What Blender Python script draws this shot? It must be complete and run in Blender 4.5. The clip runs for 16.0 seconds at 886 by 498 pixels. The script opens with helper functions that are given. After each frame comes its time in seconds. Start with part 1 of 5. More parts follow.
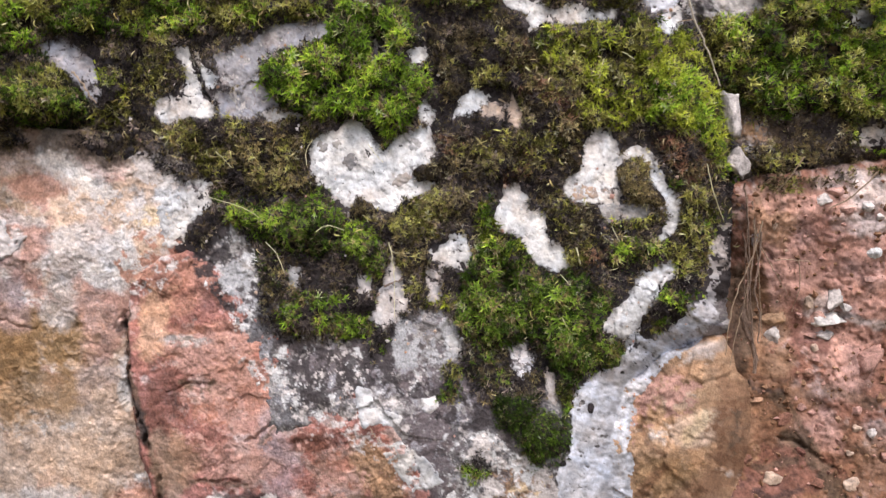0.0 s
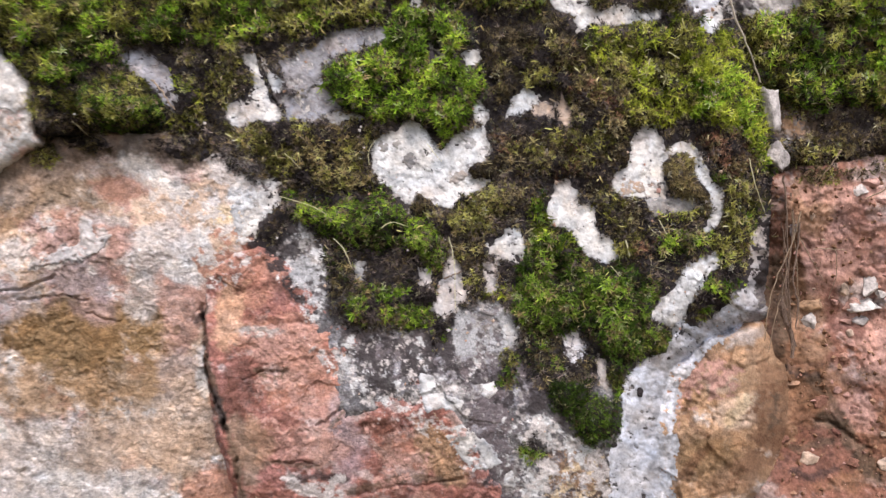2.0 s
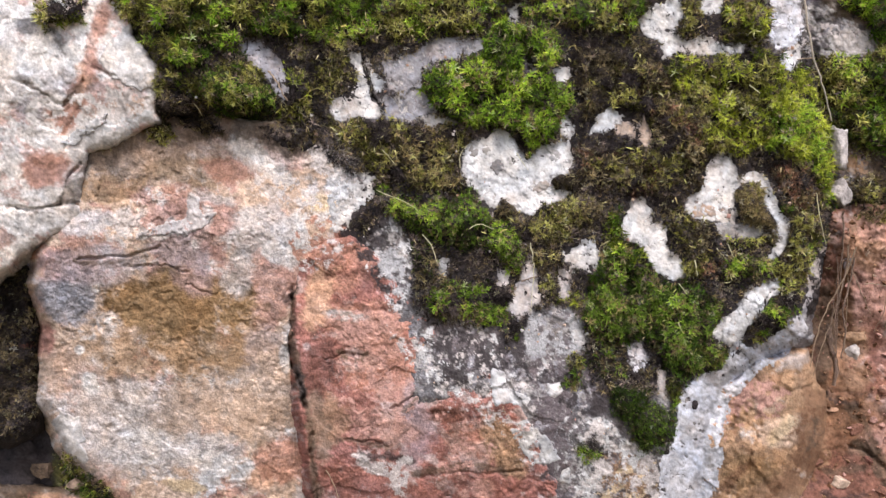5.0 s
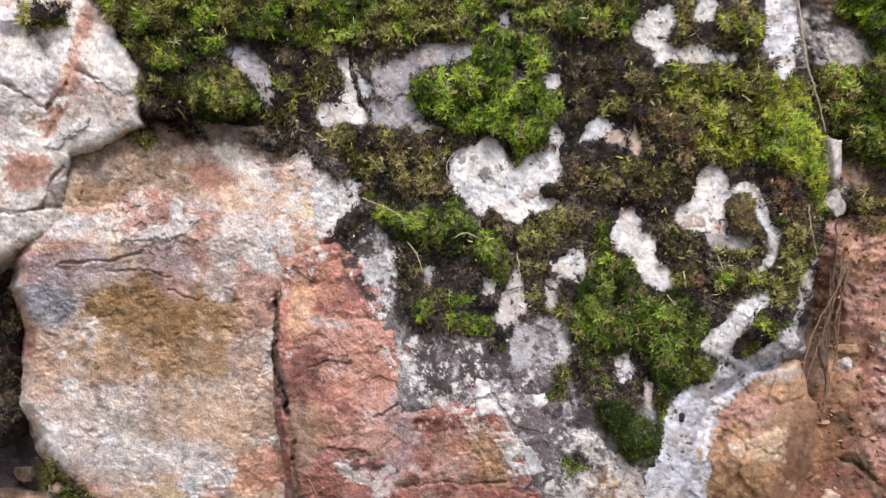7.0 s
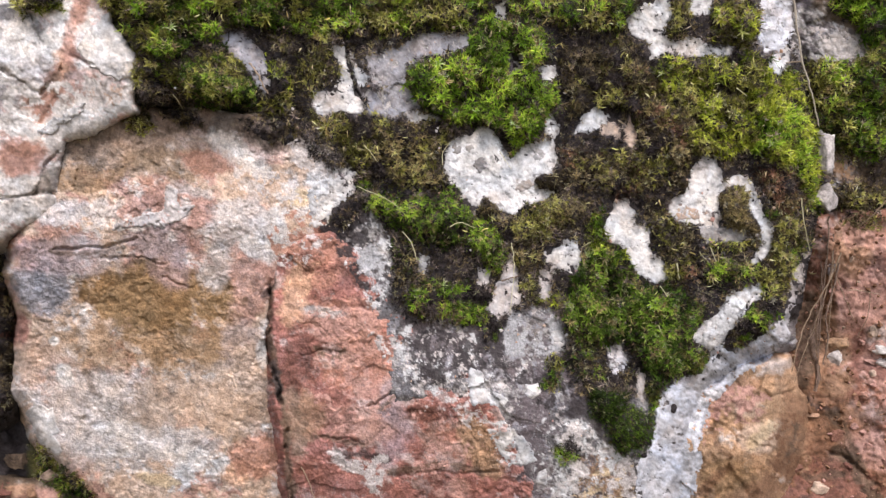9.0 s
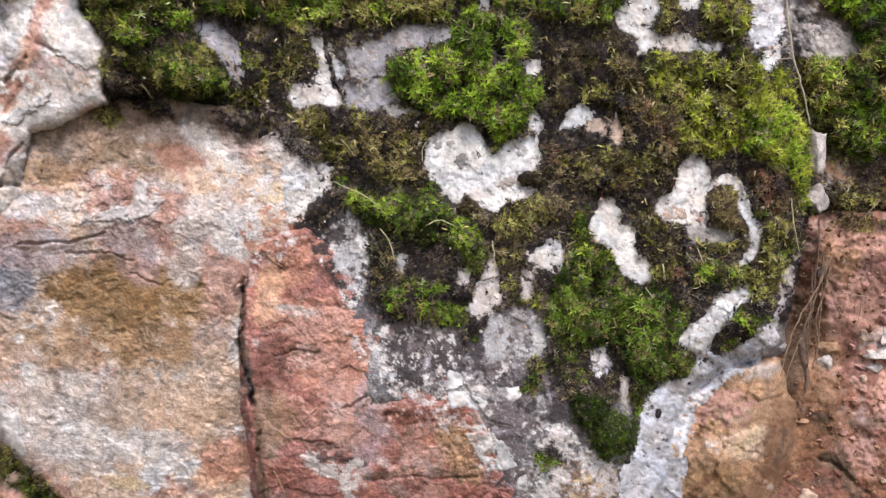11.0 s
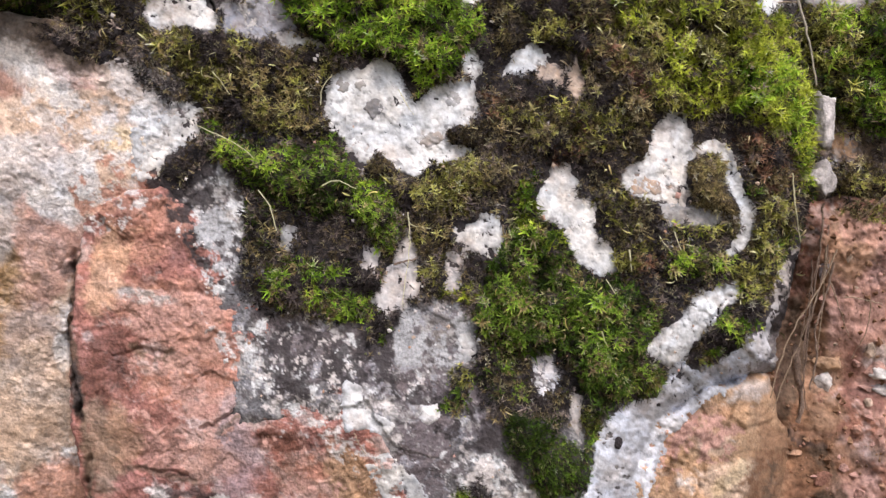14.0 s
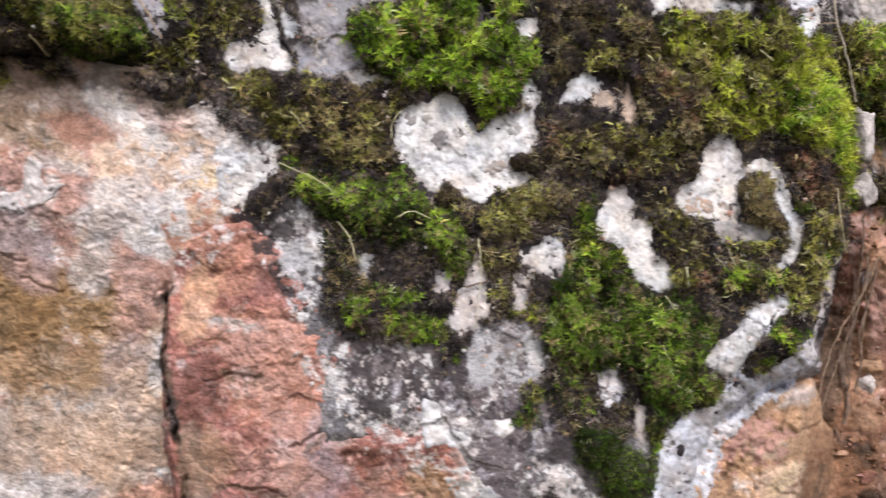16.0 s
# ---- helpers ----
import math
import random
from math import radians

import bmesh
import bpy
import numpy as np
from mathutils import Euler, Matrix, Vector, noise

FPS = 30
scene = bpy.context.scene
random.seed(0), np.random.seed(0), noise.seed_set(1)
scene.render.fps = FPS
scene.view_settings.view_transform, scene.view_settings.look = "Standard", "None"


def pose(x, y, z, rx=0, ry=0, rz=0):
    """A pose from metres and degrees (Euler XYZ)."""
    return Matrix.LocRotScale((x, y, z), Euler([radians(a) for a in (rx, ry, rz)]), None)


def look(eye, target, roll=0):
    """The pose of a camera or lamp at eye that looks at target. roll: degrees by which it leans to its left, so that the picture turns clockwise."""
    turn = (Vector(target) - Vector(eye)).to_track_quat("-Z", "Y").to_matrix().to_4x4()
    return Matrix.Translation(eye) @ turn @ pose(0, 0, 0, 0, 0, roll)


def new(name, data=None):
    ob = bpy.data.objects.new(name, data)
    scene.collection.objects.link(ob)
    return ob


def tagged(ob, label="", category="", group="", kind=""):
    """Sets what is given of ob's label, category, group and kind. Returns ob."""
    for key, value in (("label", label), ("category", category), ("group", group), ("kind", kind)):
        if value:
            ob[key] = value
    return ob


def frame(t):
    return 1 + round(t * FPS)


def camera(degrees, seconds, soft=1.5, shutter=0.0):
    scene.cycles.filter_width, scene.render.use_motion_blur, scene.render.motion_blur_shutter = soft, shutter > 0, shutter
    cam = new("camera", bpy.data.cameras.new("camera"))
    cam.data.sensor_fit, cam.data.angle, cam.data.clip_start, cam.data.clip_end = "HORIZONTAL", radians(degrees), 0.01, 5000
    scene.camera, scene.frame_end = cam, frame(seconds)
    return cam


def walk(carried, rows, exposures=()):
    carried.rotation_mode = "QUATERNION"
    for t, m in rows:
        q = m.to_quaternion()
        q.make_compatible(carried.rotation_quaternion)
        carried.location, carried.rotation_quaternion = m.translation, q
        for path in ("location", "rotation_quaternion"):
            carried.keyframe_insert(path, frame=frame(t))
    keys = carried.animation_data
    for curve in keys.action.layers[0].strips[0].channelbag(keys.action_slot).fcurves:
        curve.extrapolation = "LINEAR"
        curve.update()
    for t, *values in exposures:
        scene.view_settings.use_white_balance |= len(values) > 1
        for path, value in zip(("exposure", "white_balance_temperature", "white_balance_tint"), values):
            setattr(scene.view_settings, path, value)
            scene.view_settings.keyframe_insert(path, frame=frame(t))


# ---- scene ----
cam = camera(60.6, 16.0, soft=1.4, shutter=0.8)
# seconds, eye, a point ahead, roll
PATH = [
    (0.0, (0.0000, 0.0000, 1.0000), (0.0000, 1.0000, 1.0000), 0.00),
    (0.5, (-0.0008, 0.0002, 1.0031), (-0.0033, 1.0001, 0.9906), 0.59),
    (1.0, (-0.0071, -0.0071, 1.0152), (-0.0156, 0.9929, 1.0041), 0.28),
    (1.5, (-0.0149, -0.0120, 1.0084), (-0.0259, 0.9878, 0.9929), -0.33),
    (2.0, (-0.0322, -0.0299, 1.0068), (-0.0492, 0.9698, 0.9873), -0.54),
    (2.5, (-0.0364, -0.0570, 1.0104), (-0.0529, 0.9427, 0.9939), -0.14),
    (3.0, (-0.0490, -0.0724, 1.0135), (-0.0675, 0.9273, 0.9970), 0.95),
    (3.5, (-0.0529, -0.0756, 1.0113), (-0.0704, 0.9242, 0.9948), 2.05),
    (4.0, (-0.0700, -0.0686, 1.0063), (-0.0895, 0.9310, 0.9868), 3.25),
    (4.5, (-0.0856, -0.0648, 1.0022), (-0.1076, 0.9347, 0.9777), 4.14),
    (4.7, (-0.0903, -0.0646, 1.0045), (-0.1122, 0.9349, 0.9805), 4.34),
    (6.8, (-0.0800, -0.0524, 1.0180), (-0.1120, 0.9466, 0.9855), 5.32),
    (7.0, (-0.0769, -0.0571, 1.0182), (-0.1054, 0.9421, 0.9898), 5.22),
    (7.5, (-0.0762, -0.0626, 1.0162), (-0.1042, 0.9367, 0.9947), 5.13),
    (8.0, (-0.0793, -0.0635, 1.0146), (-0.1063, 0.9358, 0.9891), 5.13),
    (8.5, (-0.0785, -0.0604, 1.0129), (-0.1020, 0.9388, 0.9814), 5.44),
    (9.0, (-0.0785, -0.0581, 1.0128), (-0.0960, 0.9412, 0.9808), 5.75),
    (11.5, (-0.0564, -0.0240, 1.0113), (-0.0639, 0.9755, 0.9807), 6.58),
    (12.0, (-0.0483, 0.0130, 1.0025), (-0.0387, 1.0126, 0.9740), 7.63),
    (12.5, (-0.0596, 0.0537, 1.0014), (-0.0506, 1.0534, 0.9819), 8.92),
    (13.0, (-0.0477, 0.0758, 1.0090), (-0.0362, 1.0755, 0.9870), 9.13),
    (13.5, (-0.0273, 0.0954, 0.9979), (-0.0133, 1.0952, 0.9814), 8.74),
    (14.0, (-0.0226, 0.0936, 0.9941), (-0.0041, 1.0933, 0.9766), 8.05),
    (14.5, (-0.0180, 0.0897, 0.9943), (0.0005, 1.0892, 0.9703), 6.85),
    (15.0, (-0.0305, 0.0787, 1.0081), (-0.0155, 1.0782, 0.9811), 6.54),
    (15.5, (-0.0376, 0.0694, 1.0070), (-0.0246, 1.0690, 0.9855), 6.53),
    (16.0, (-0.0618, 0.0694, 1.0038), (-0.0518, 1.0692, 0.9858), 6.43),
]
SUN_UP, SUN_TURN = 55.0, 172.0
walk(cam, [(t, look(eye, ahead, roll)) for t, eye, ahead, roll in PATH], [(0.0, 0.16, 6450, 13), (16.0, 0.16, 6450, 13)])

# ---- light: an overcast sky with a soft, wide sun ----
world = bpy.data.worlds.new("world")
scene.world = world
world.use_nodes = True
wn = world.node_tree.nodes
sky = wn.new("ShaderNodeTexSky")
sky.sky_type, sky.sun_disc = "NISHITA", False
sky.sun_elevation, sky.sun_rotation = radians(SUN_UP), radians(SUN_TURN)
sky.air_density, sky.dust_density, sky.ozone_density = 1.0, 4.0, 0.6
world.node_tree.links.new(sky.outputs[0], wn["Background"].inputs[0])
wn["Background"].inputs[1].default_value = 0.19
sun_data = bpy.data.lights.new("sun", "SUN")
sun_data.energy, sun_data.angle, sun_data.color = 3.0, radians(20), (1.0, 0.98, 0.95)
sun = new("sun", sun_data)
toward = Vector((math.sin(radians(SUN_TURN)) * math.cos(radians(SUN_UP)), math.cos(radians(SUN_TURN)) * math.cos(radians(SUN_UP)), math.sin(radians(SUN_UP))))
sun.rotation_euler = toward.to_track_quat("Z", "Y").to_euler()
sun.location = toward * 6


# ---- materials ----
def surface(name, rough=0.85, grain=900.0, bump=0.35, dapple=0.35, spec=0.25, leaf=0.0, plain=None):
    """A surface whose colour is the mesh's own stain layer (or one plain colour), with fine grain and relief."""
    mat = bpy.data.materials.new(name)
    mat.use_nodes = True
    nt = mat.node_tree
    n, k = nt.nodes, nt.links
    bsdf = n["Principled BSDF"]
    bsdf.inputs["Roughness"].default_value = rough
    bsdf.inputs["Specular IOR Level"].default_value = spec
    co = n.new("ShaderNodeTexCoord")
    fine, coarse = n.new("ShaderNodeTexNoise"), n.new("ShaderNodeTexNoise")
    fine.inputs["Scale"].default_value, fine.inputs["Detail"].default_value = grain, 5.0
    coarse.inputs["Scale"].default_value, coarse.inputs["Detail"].default_value = grain / 6, 6.0
    coarse.inputs["Roughness"].default_value = 0.65
    k.new(co.outputs["Object"], fine.inputs["Vector"])
    k.new(co.outputs["Object"], coarse.inputs["Vector"])
    add = n.new("ShaderNodeMath")
    add.operation = "ADD"
    k.new(fine.outputs["Fac"], add.inputs[0])
    k.new(coarse.outputs["Fac"], add.inputs[1])
    span = n.new("ShaderNodeMapRange")
    span.inputs["From Min"].default_value, span.inputs["From Max"].default_value = 0.8, 1.2
    span.inputs["To Min"].default_value, span.inputs["To Max"].default_value = 1 - dapple, 1 + dapple
    k.new(add.outputs[0], span.inputs["Value"])
    tint = n.new("ShaderNodeVectorMath")
    tint.operation = "SCALE"
    if plain is None:
        att = n.new("ShaderNodeAttribute")
        att.attribute_name = "stain"
        k.new(att.outputs["Color"], tint.inputs[0])
    else:
        tint.inputs[0].default_value = plain
    k.new(span.outputs[0], tint.inputs["Scale"])
    k.new(tint.outputs[0], bsdf.inputs["Base Color"])
    if bump:
        b = n.new("ShaderNodeBump")
        b.inputs["Strength"].default_value, b.inputs["Distance"].default_value = bump, 0.0012
        k.new(add.outputs[0], b.inputs["Height"])
        k.new(b.outputs[0], bsdf.inputs["Normal"])
    if leaf:
        tl, mix = n.new("ShaderNodeBsdfTranslucent"), n.new("ShaderNodeMixShader")
        k.new(tint.outputs[0], tl.inputs["Color"])
        mix.inputs[0].default_value = leaf
        k.new(bsdf.outputs[0], mix.inputs[1])
        k.new(tl.outputs[0], mix.inputs[2])
        k.new(mix.outputs[0], n["Material Output"].inputs[0])
    return mat


ROCK = surface("weathered_rock", 0.85, 640, 0.78, 0.25, 0.18)
SOIL = surface("crumbly_soil", 0.92, 420, 0.55, 0.28, 0.15)
CRUST = surface("lichen_crust", 0.9, 700, 0.2, 0.13, 0.2)
MOSS = surface("moss_leaves", 0.6, 1200, 0.0, 0.2, 0.16, leaf=0.25)
BED = surface("moss_litter", 0.95, 900, 0.8, 0.5, 0.05)
STRAW = surface("dry_straw", 0.6, 1500, 0.2, 0.3, 0.3, plain=(0.27, 0.20, 0.14))
STEM = surface("grey_stem", 0.7, 1500, 0.2, 0.25, 0.25, plain=(0.36, 0.31, 0.25))
BLADE = surface("pale_blade", 0.6, 1500, 0.1, 0.2, 0.25, plain=(0.50, 0.47, 0.30))
ROOT = surface("dead_root", 0.85, 1500, 0.5, 0.4, 0.15, plain=(0.17, 0.12, 0.095))
QUARTZ = surface("quartz_pebble", 0.6, 500, 0.3, 0.25, 0.4)
EARTH = surface("bank_earth", 0.95, 120, 0.8, 0.45, 0.1, plain=(0.10, 0.068, 0.045))
GRASS = surface("ground_earth", 0.95, 30, 0.8, 0.5, 0.1, plain=(0.13, 0.11, 0.07))

# stain colours
C = {
    "ochre": (0.261, 0.164, 0.086), "cream": (0.432, 0.322, 0.252), "pink": (0.400, 0.234, 0.193), "red": (0.285, 0.132, 0.112),
    "salmon": (0.378, 0.200, 0.146), "grey": (0.302, 0.290, 0.286), "pale": (0.47, 0.43, 0.42), "white": (0.515, 0.514, 0.525),
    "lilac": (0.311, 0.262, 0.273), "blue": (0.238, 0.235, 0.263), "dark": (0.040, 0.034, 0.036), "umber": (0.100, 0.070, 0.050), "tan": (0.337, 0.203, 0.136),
    "soil": (0.205, 0.100, 0.072), "rose": (0.400, 0.232, 0.196), "olive": (0.100, 0.100, 0.030), "ash": (0.143, 0.134, 0.139),
    "chalk": (0.53, 0.485, 0.47), "slate": (0.33, 0.33, 0.345), "quartz": (0.60, 0.565, 0.55), "ice": (0.53, 0.545, 0.61), "earth": (0.245, 0.142, 0.088), "loam": (0.165, 0.088, 0.052), "buff": (0.365, 0.228, 0.140), "plum": (0.120, 0.100, 0.108), "iron": (0.160, 0.072, 0.056), "peach": (0.50, 0.31, 0.215), "mauve": (0.33, 0.235, 0.245), "sand": (0.46, 0.355, 0.235), "drab": (0.275, 0.200, 0.155),
}

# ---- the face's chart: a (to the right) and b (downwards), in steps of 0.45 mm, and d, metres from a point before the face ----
HUB = np.array((-0.0785, -0.0581, 1.0128))
RIGHT, UP, AHEAD = np.array((0.99475, 0.02062, 0.1002)), np.array((-0.1008, 0.03008, 0.99445)), np.array((-0.0175, 0.99933, -0.032))
SPAN = 1341.6


def chart(a, b, d):
    a, b, d = (np.asarray(q, float)[..., None] for q in (a, b, d))
    return HUB + d * (RIGHT * (a - 784) / SPAN + UP * (441 - b) / SPAN + AHEAD)


def lattice(i, j, seed):
    n = (i * 374761393 + j * 668265263 + seed * 144269504) & 0xFFFFFFFF
    n = ((n ^ (n >> 13)) * 1274126177) & 0xFFFFFFFF
    return ((n ^ (n >> 16)) & 0xFFFF) / 32767.5 - 1


def value_noise(x, y, seed):
    i, j = np.floor(x).astype(np.int64), np.floor(y).astype(np.int64)
    u, v = x - i, y - j
    u, v = u * u * (3 - 2 * u), v * v * (3 - 2 * v)
    lo = lattice(i, j, seed) * (1 - u) + lattice(i + 1, j, seed) * u
    hi = lattice(i, j + 1, seed) * (1 - u) + lattice(i + 1, j + 1, seed) * u
    return lo * (1 - v) + hi * v


def fbm(a, b, size, seed=1, octaves=4, rough=0.5, slant=0.0, squash=1.0):
    """Layered noise of a chart length; slant and squash draw it out into flakes."""
    c, s = math.cos(radians(slant)), math.sin(radians(slant))
    x, y = (a * c + b * s) / size, (b * c - a * s) / size * squash
    total, amp, norm = 0.0, 1.0, 0.0
    for o in range(octaves):
        total = total + amp * value_noise(x * 2**o + 17.3 * o, y * 2**o + 9.1 * o, seed + 31 * o)
        norm += amp
        amp *= rough
    return total / norm


def cells(a, b, size, seed, slant=0.0, squash=1.0):
    """The nearest of scattered seeds: its distance, the gap to the next, the way from it, and three random numbers of its own."""
    c, s = math.cos(radians(slant)), math.sin(radians(slant))
    x, y = (a * c + b * s) / size, (b * c - a * s) / size * squash
    i, j = np.floor(x).astype(np.int64), np.floor(y).astype(np.int64)
    one, two = np.full(np.shape(x), 9.0), np.full(np.shape(x), 9.0)
    near_x, near_y, ni, nj = np.zeros_like(x), np.zeros_like(x), i.copy(), j.copy()
    for di in (-1, 0, 1):
        for dj in (-1, 0, 1):
            p, q = i + di, j + dj
            dx, dy = x - p - 0.5 - 0.48 * lattice(p, q, seed), y - q - 0.5 - 0.48 * lattice(p, q, seed + 1)
            d = dx * dx + dy * dy
            won = d < one
            two = np.where(won, one, np.minimum(two, d))
            one = np.where(won, d, one)
            near_x, near_y, ni, nj = np.where(won, dx, near_x), np.where(won, dy, near_y), np.where(won, p, ni), np.where(won, q, nj)
    return np.sqrt(one), np.sqrt(two) - np.sqrt(one), near_x, near_y, lattice(ni, nj, seed + 2), lattice(ni, nj, seed + 3), lattice(ni, nj, seed + 4)


def facets(a, b, size, seed, slant=0.0, squash=1.0):
    """Broken faces: each cell is a plane with a tilt and a height of its own."""
    _, _, dx, dy, r0, r1, r2 = cells(a, b, size, seed, slant, squash)
    return 0.5 * r0 + 0.9 * (dx * r1 + dy * r2)


def inside(a, b, outline):
    """Distance to an outline, positive within it."""
    best, odd = np.full(a.shape, 1e18), np.zeros(a.shape, bool)
    for (x0, y0), (x1, y1) in zip(outline, outline[1:] + outline[:1]):
        ex, ey = x1 - x0, y1 - y0
        t = np.clip(((a - x0) * ex + (b - y0) * ey) / (ex * ex + ey * ey + 1e-9), 0, 1)
        best = np.minimum(best, (a - x0 - t * ex) ** 2 + (b - y0 - t * ey) ** 2)
        if y0 != y1:
            odd ^= ((y0 > b) != (y1 > b)) & (a < ex * (b - y0) / ey + x0)
    return np.where(odd, 1, -1) * np.sqrt(best)


def smooth(x, lo, hi):
    t = np.clip((x - lo) / (hi - lo), 0, 1)
    return t * t * (3 - 2 * t)


def along(a, b, line):
    """Distance to a broken line."""
    near = np.full(np.shape(a), 1e9)
    for (x0, y0), (x1, y1) in zip(line, line[1:]):
        ex, ey = x1 - x0, y1 - y0
        t = np.clip(((a - x0) * ex + (b - y0) * ey) / (ex * ex + ey * ey), 0, 1)
        near = np.minimum(near, np.hypot(a - x0 - t * ex, b - y0 - t * ey))
    return near


def stained(a, b, base, stains, seed, veins=(), lime=()):
    """Colour of stone at (a, b): a base with blotches (colour, a, b, half width, half height, turn, strength) and veins
    or dark crack lines (colour, half width, strength, line), frayed by noise; under them drifts of lime (colour, seed,
    share, start), with grain, pits darkened by colour alone and a drift from warm to cool."""
    shape = a.shape
    a, b = a.ravel(), b.ravel()
    col = np.empty(a.shape + (3,))
    col[:] = C[base]
    fray, crumb = fbm(a, b, 58, seed + 2, 6, 0.7), fbm(a, b, 15, seed + 3, 4, 0.7)
    wa, wb = a + 12 * crumb, b + 12 * fbm(a, b, 18, seed + 45, 4, 0.65)
    for name, sd, share, lo in lime:
        pick = fbm(wa, wb, 42, seed + sd, 6, 0.72, 20, 1.3) + 0.4 * fbm(a, b, 110, seed + sd + 1, 3)
        m = (share * smooth(pick, lo, lo + 0.26))[:, None]
        col = col * (1 - m) + np.array(C[name]) * m
    for i, (name, ca, cb, ra, rb, turn, strength) in enumerate(stains):
        c, s = math.cos(radians(turn)), math.sin(radians(turn))
        x, y = ((a - ca) * c + (b - cb) * s) / ra, ((b - cb) * c - (a - ca) * s) / rb
        r = np.sqrt(x * x + y * y)
        q = np.flatnonzero(r < 2.1)
        if not len(q):
            continue
        r = r[q] + 0.62 * fbm(a[q] + 91 * i, b[q], 52, seed + i, 5, 0.68) + 0.22 * crumb[q]
        m = (strength * (1 - smooth(r, 0.66, 1.08)))[:, None]
        col[q] = col[q] * (1 - m) + np.array(C[name]) * m
    for name, wide, strength, line in veins:
        w = along(a + 10 * fray, b + 10 * fbm(a, b, 40, seed + 4, 5, 0.65), line) / (wide * 1.7)
        m = (strength * (1 - smooth(w + 0.7 * crumb, 0.3, 1.0)))[:, None]
        col = col * (1 - m) + np.array(C[name]) * m
    n1, n2, n3 = fray, crumb, fbm(a, b, 6.5, seed + 9, 3, 0.7)
    drift = fbm(a, b, 36, seed + 12, 5, 0.65)
    grit = cells(a + 5 * crumb, b + 5 * n3, 8, seed + 17)[4]
    col *= (1 + 0.36 * n1 + 0.40 * n2 + 0.34 * n3 + 0.12 * grit)[:, None]
    dark_pit = 0.45 * smooth(fbm(a, b, 11, seed + 21, 4, 0.7, 15, 1.5), 0.26, 0.46) * smooth(fbm(a, b, 70, seed + 22, 3), -0.3, 0.2)
    col *= (1 - dark_pit)[:, None]
    col *= 1 + drift[:, None] * np.array((0.10, -0.02, -0.16))
    return np.clip(col, 0.012, 0.86).reshape(shape + (3,))


PATCHES = []


def painted(a, b, stain):
    """Thin films and flecks of lichen that are no thicker than a coat of paint, over all the stones that they cross."""
    for colour, cover, flake, seed, outline in PATCHES:
        lx, ly = zip(*outline)
        q = (a > min(lx) - 25) & (a < max(lx) + 25) & (b > min(ly) - 25) & (b < max(ly) + 25)
        if not q.any():
            continue
        x, y = a[q], b[q]
        edge = inside(x + 16 * fbm(x, y, 26, seed + 1, 5, 0.68), y + 16 * fbm(x, y, 26, seed + 2, 5, 0.68), outline)
        field = fbm(x, y, flake, seed + 3, 5, 0.72) + 0.45 * fbm(x, y, flake * 3.2, seed + 4, 3) + (cover - 0.5) * 1.1
        m = 0.92 * smooth(np.minimum(edge / 26, field), 0.0, 0.12)[:, None]
        tone = np.array(C[colour]) * (1 + 0.3 * fbm(x, y, 9, seed + 5, 4, 0.7) + 0.18 * fbm(x, y, 30, seed + 6, 3))[:, None]
        stain[q] = stain[q] * (1 - m) + tone * m
    return np.clip(stain, 0.012, 0.86)


def mesh_of(name, verts, quads, stain=None, mat=None, soft=True):
    """A mesh of (n, 3) places and (m, 3 or 4) corners, with its stain layer."""
    me = bpy.data.meshes.new(name)
    verts, quads = np.asarray(verts, np.float32), np.asarray(quads, np.int32)
    m, k = quads.shape
    me.vertices.add(len(verts))
    me.vertices.foreach_set("co", verts.ravel())
    me.loops.add(m * k)
    me.loops.foreach_set("vertex_index", quads.ravel())
    me.polygons.add(m)
    me.polygons.foreach_set("loop_start", np.arange(0, m * k, k, dtype=np.int32))
    me.update(calc_edges=True)
    if stain is not None:
        layer = me.color_attributes.new("stain", "FLOAT_COLOR", "POINT")
        layer.data.foreach_set("color", np.hstack([stain, np.ones((len(stain), 1))]).astype(np.float32).ravel())
    me.polygons.foreach_set("use_smooth", np.full(m, soft))
    if mat:
        me.materials.append(mat)
    me.validate()
    return me


def part(name, me, parent, label="", kind=""):
    ob = new(name, me)
    ob.parent = parent
    return tagged(ob, label, kind=kind)


def ruler(lo, hi, step, fine=None):
    """Grid places from lo to hi, closer together within the stretch fine."""
    if not fine:
        return np.arange(lo, hi, step)
    f0, f1, small = max(fine[0], lo), min(fine[1], hi), fine[2]
    return np.concatenate([np.arange(lo, f0, step), np.arange(f0, f1, small), np.arange(f1, hi, step)])


def sheet(outline, step, margin, fine=(None, None)):
    xs, ys = zip(*outline)
    return np.meshgrid(ruler(max(min(xs) - margin, -130), min(max(xs) + margin, 1830), step, fine[0]), ruler(max(min(ys) - margin, -160), min(max(ys) + margin, 1020), step, fine[1]))


def cut(a, b, d, keep, stain, name, mat):
    """The grid's cells whose corners are all kept, as a mesh."""
    h, w = a.shape
    ids = np.arange(h * w).reshape(h, w)
    cell = keep[:-1, :-1] & keep[1:, :-1] & keep[1:, 1:] & keep[:-1, 1:]
    q = np.stack([ids[:-1, :-1][cell], ids[1:, :-1][cell], ids[1:, 1:][cell], ids[:-1, 1:][cell]], 1)
    used, flat = np.unique(q, return_inverse=True)
    return mesh_of(name, chart(a, b, d).reshape(-1, 3)[used], flat.reshape(q.shape), stain.reshape(-1, 3)[used], mat)


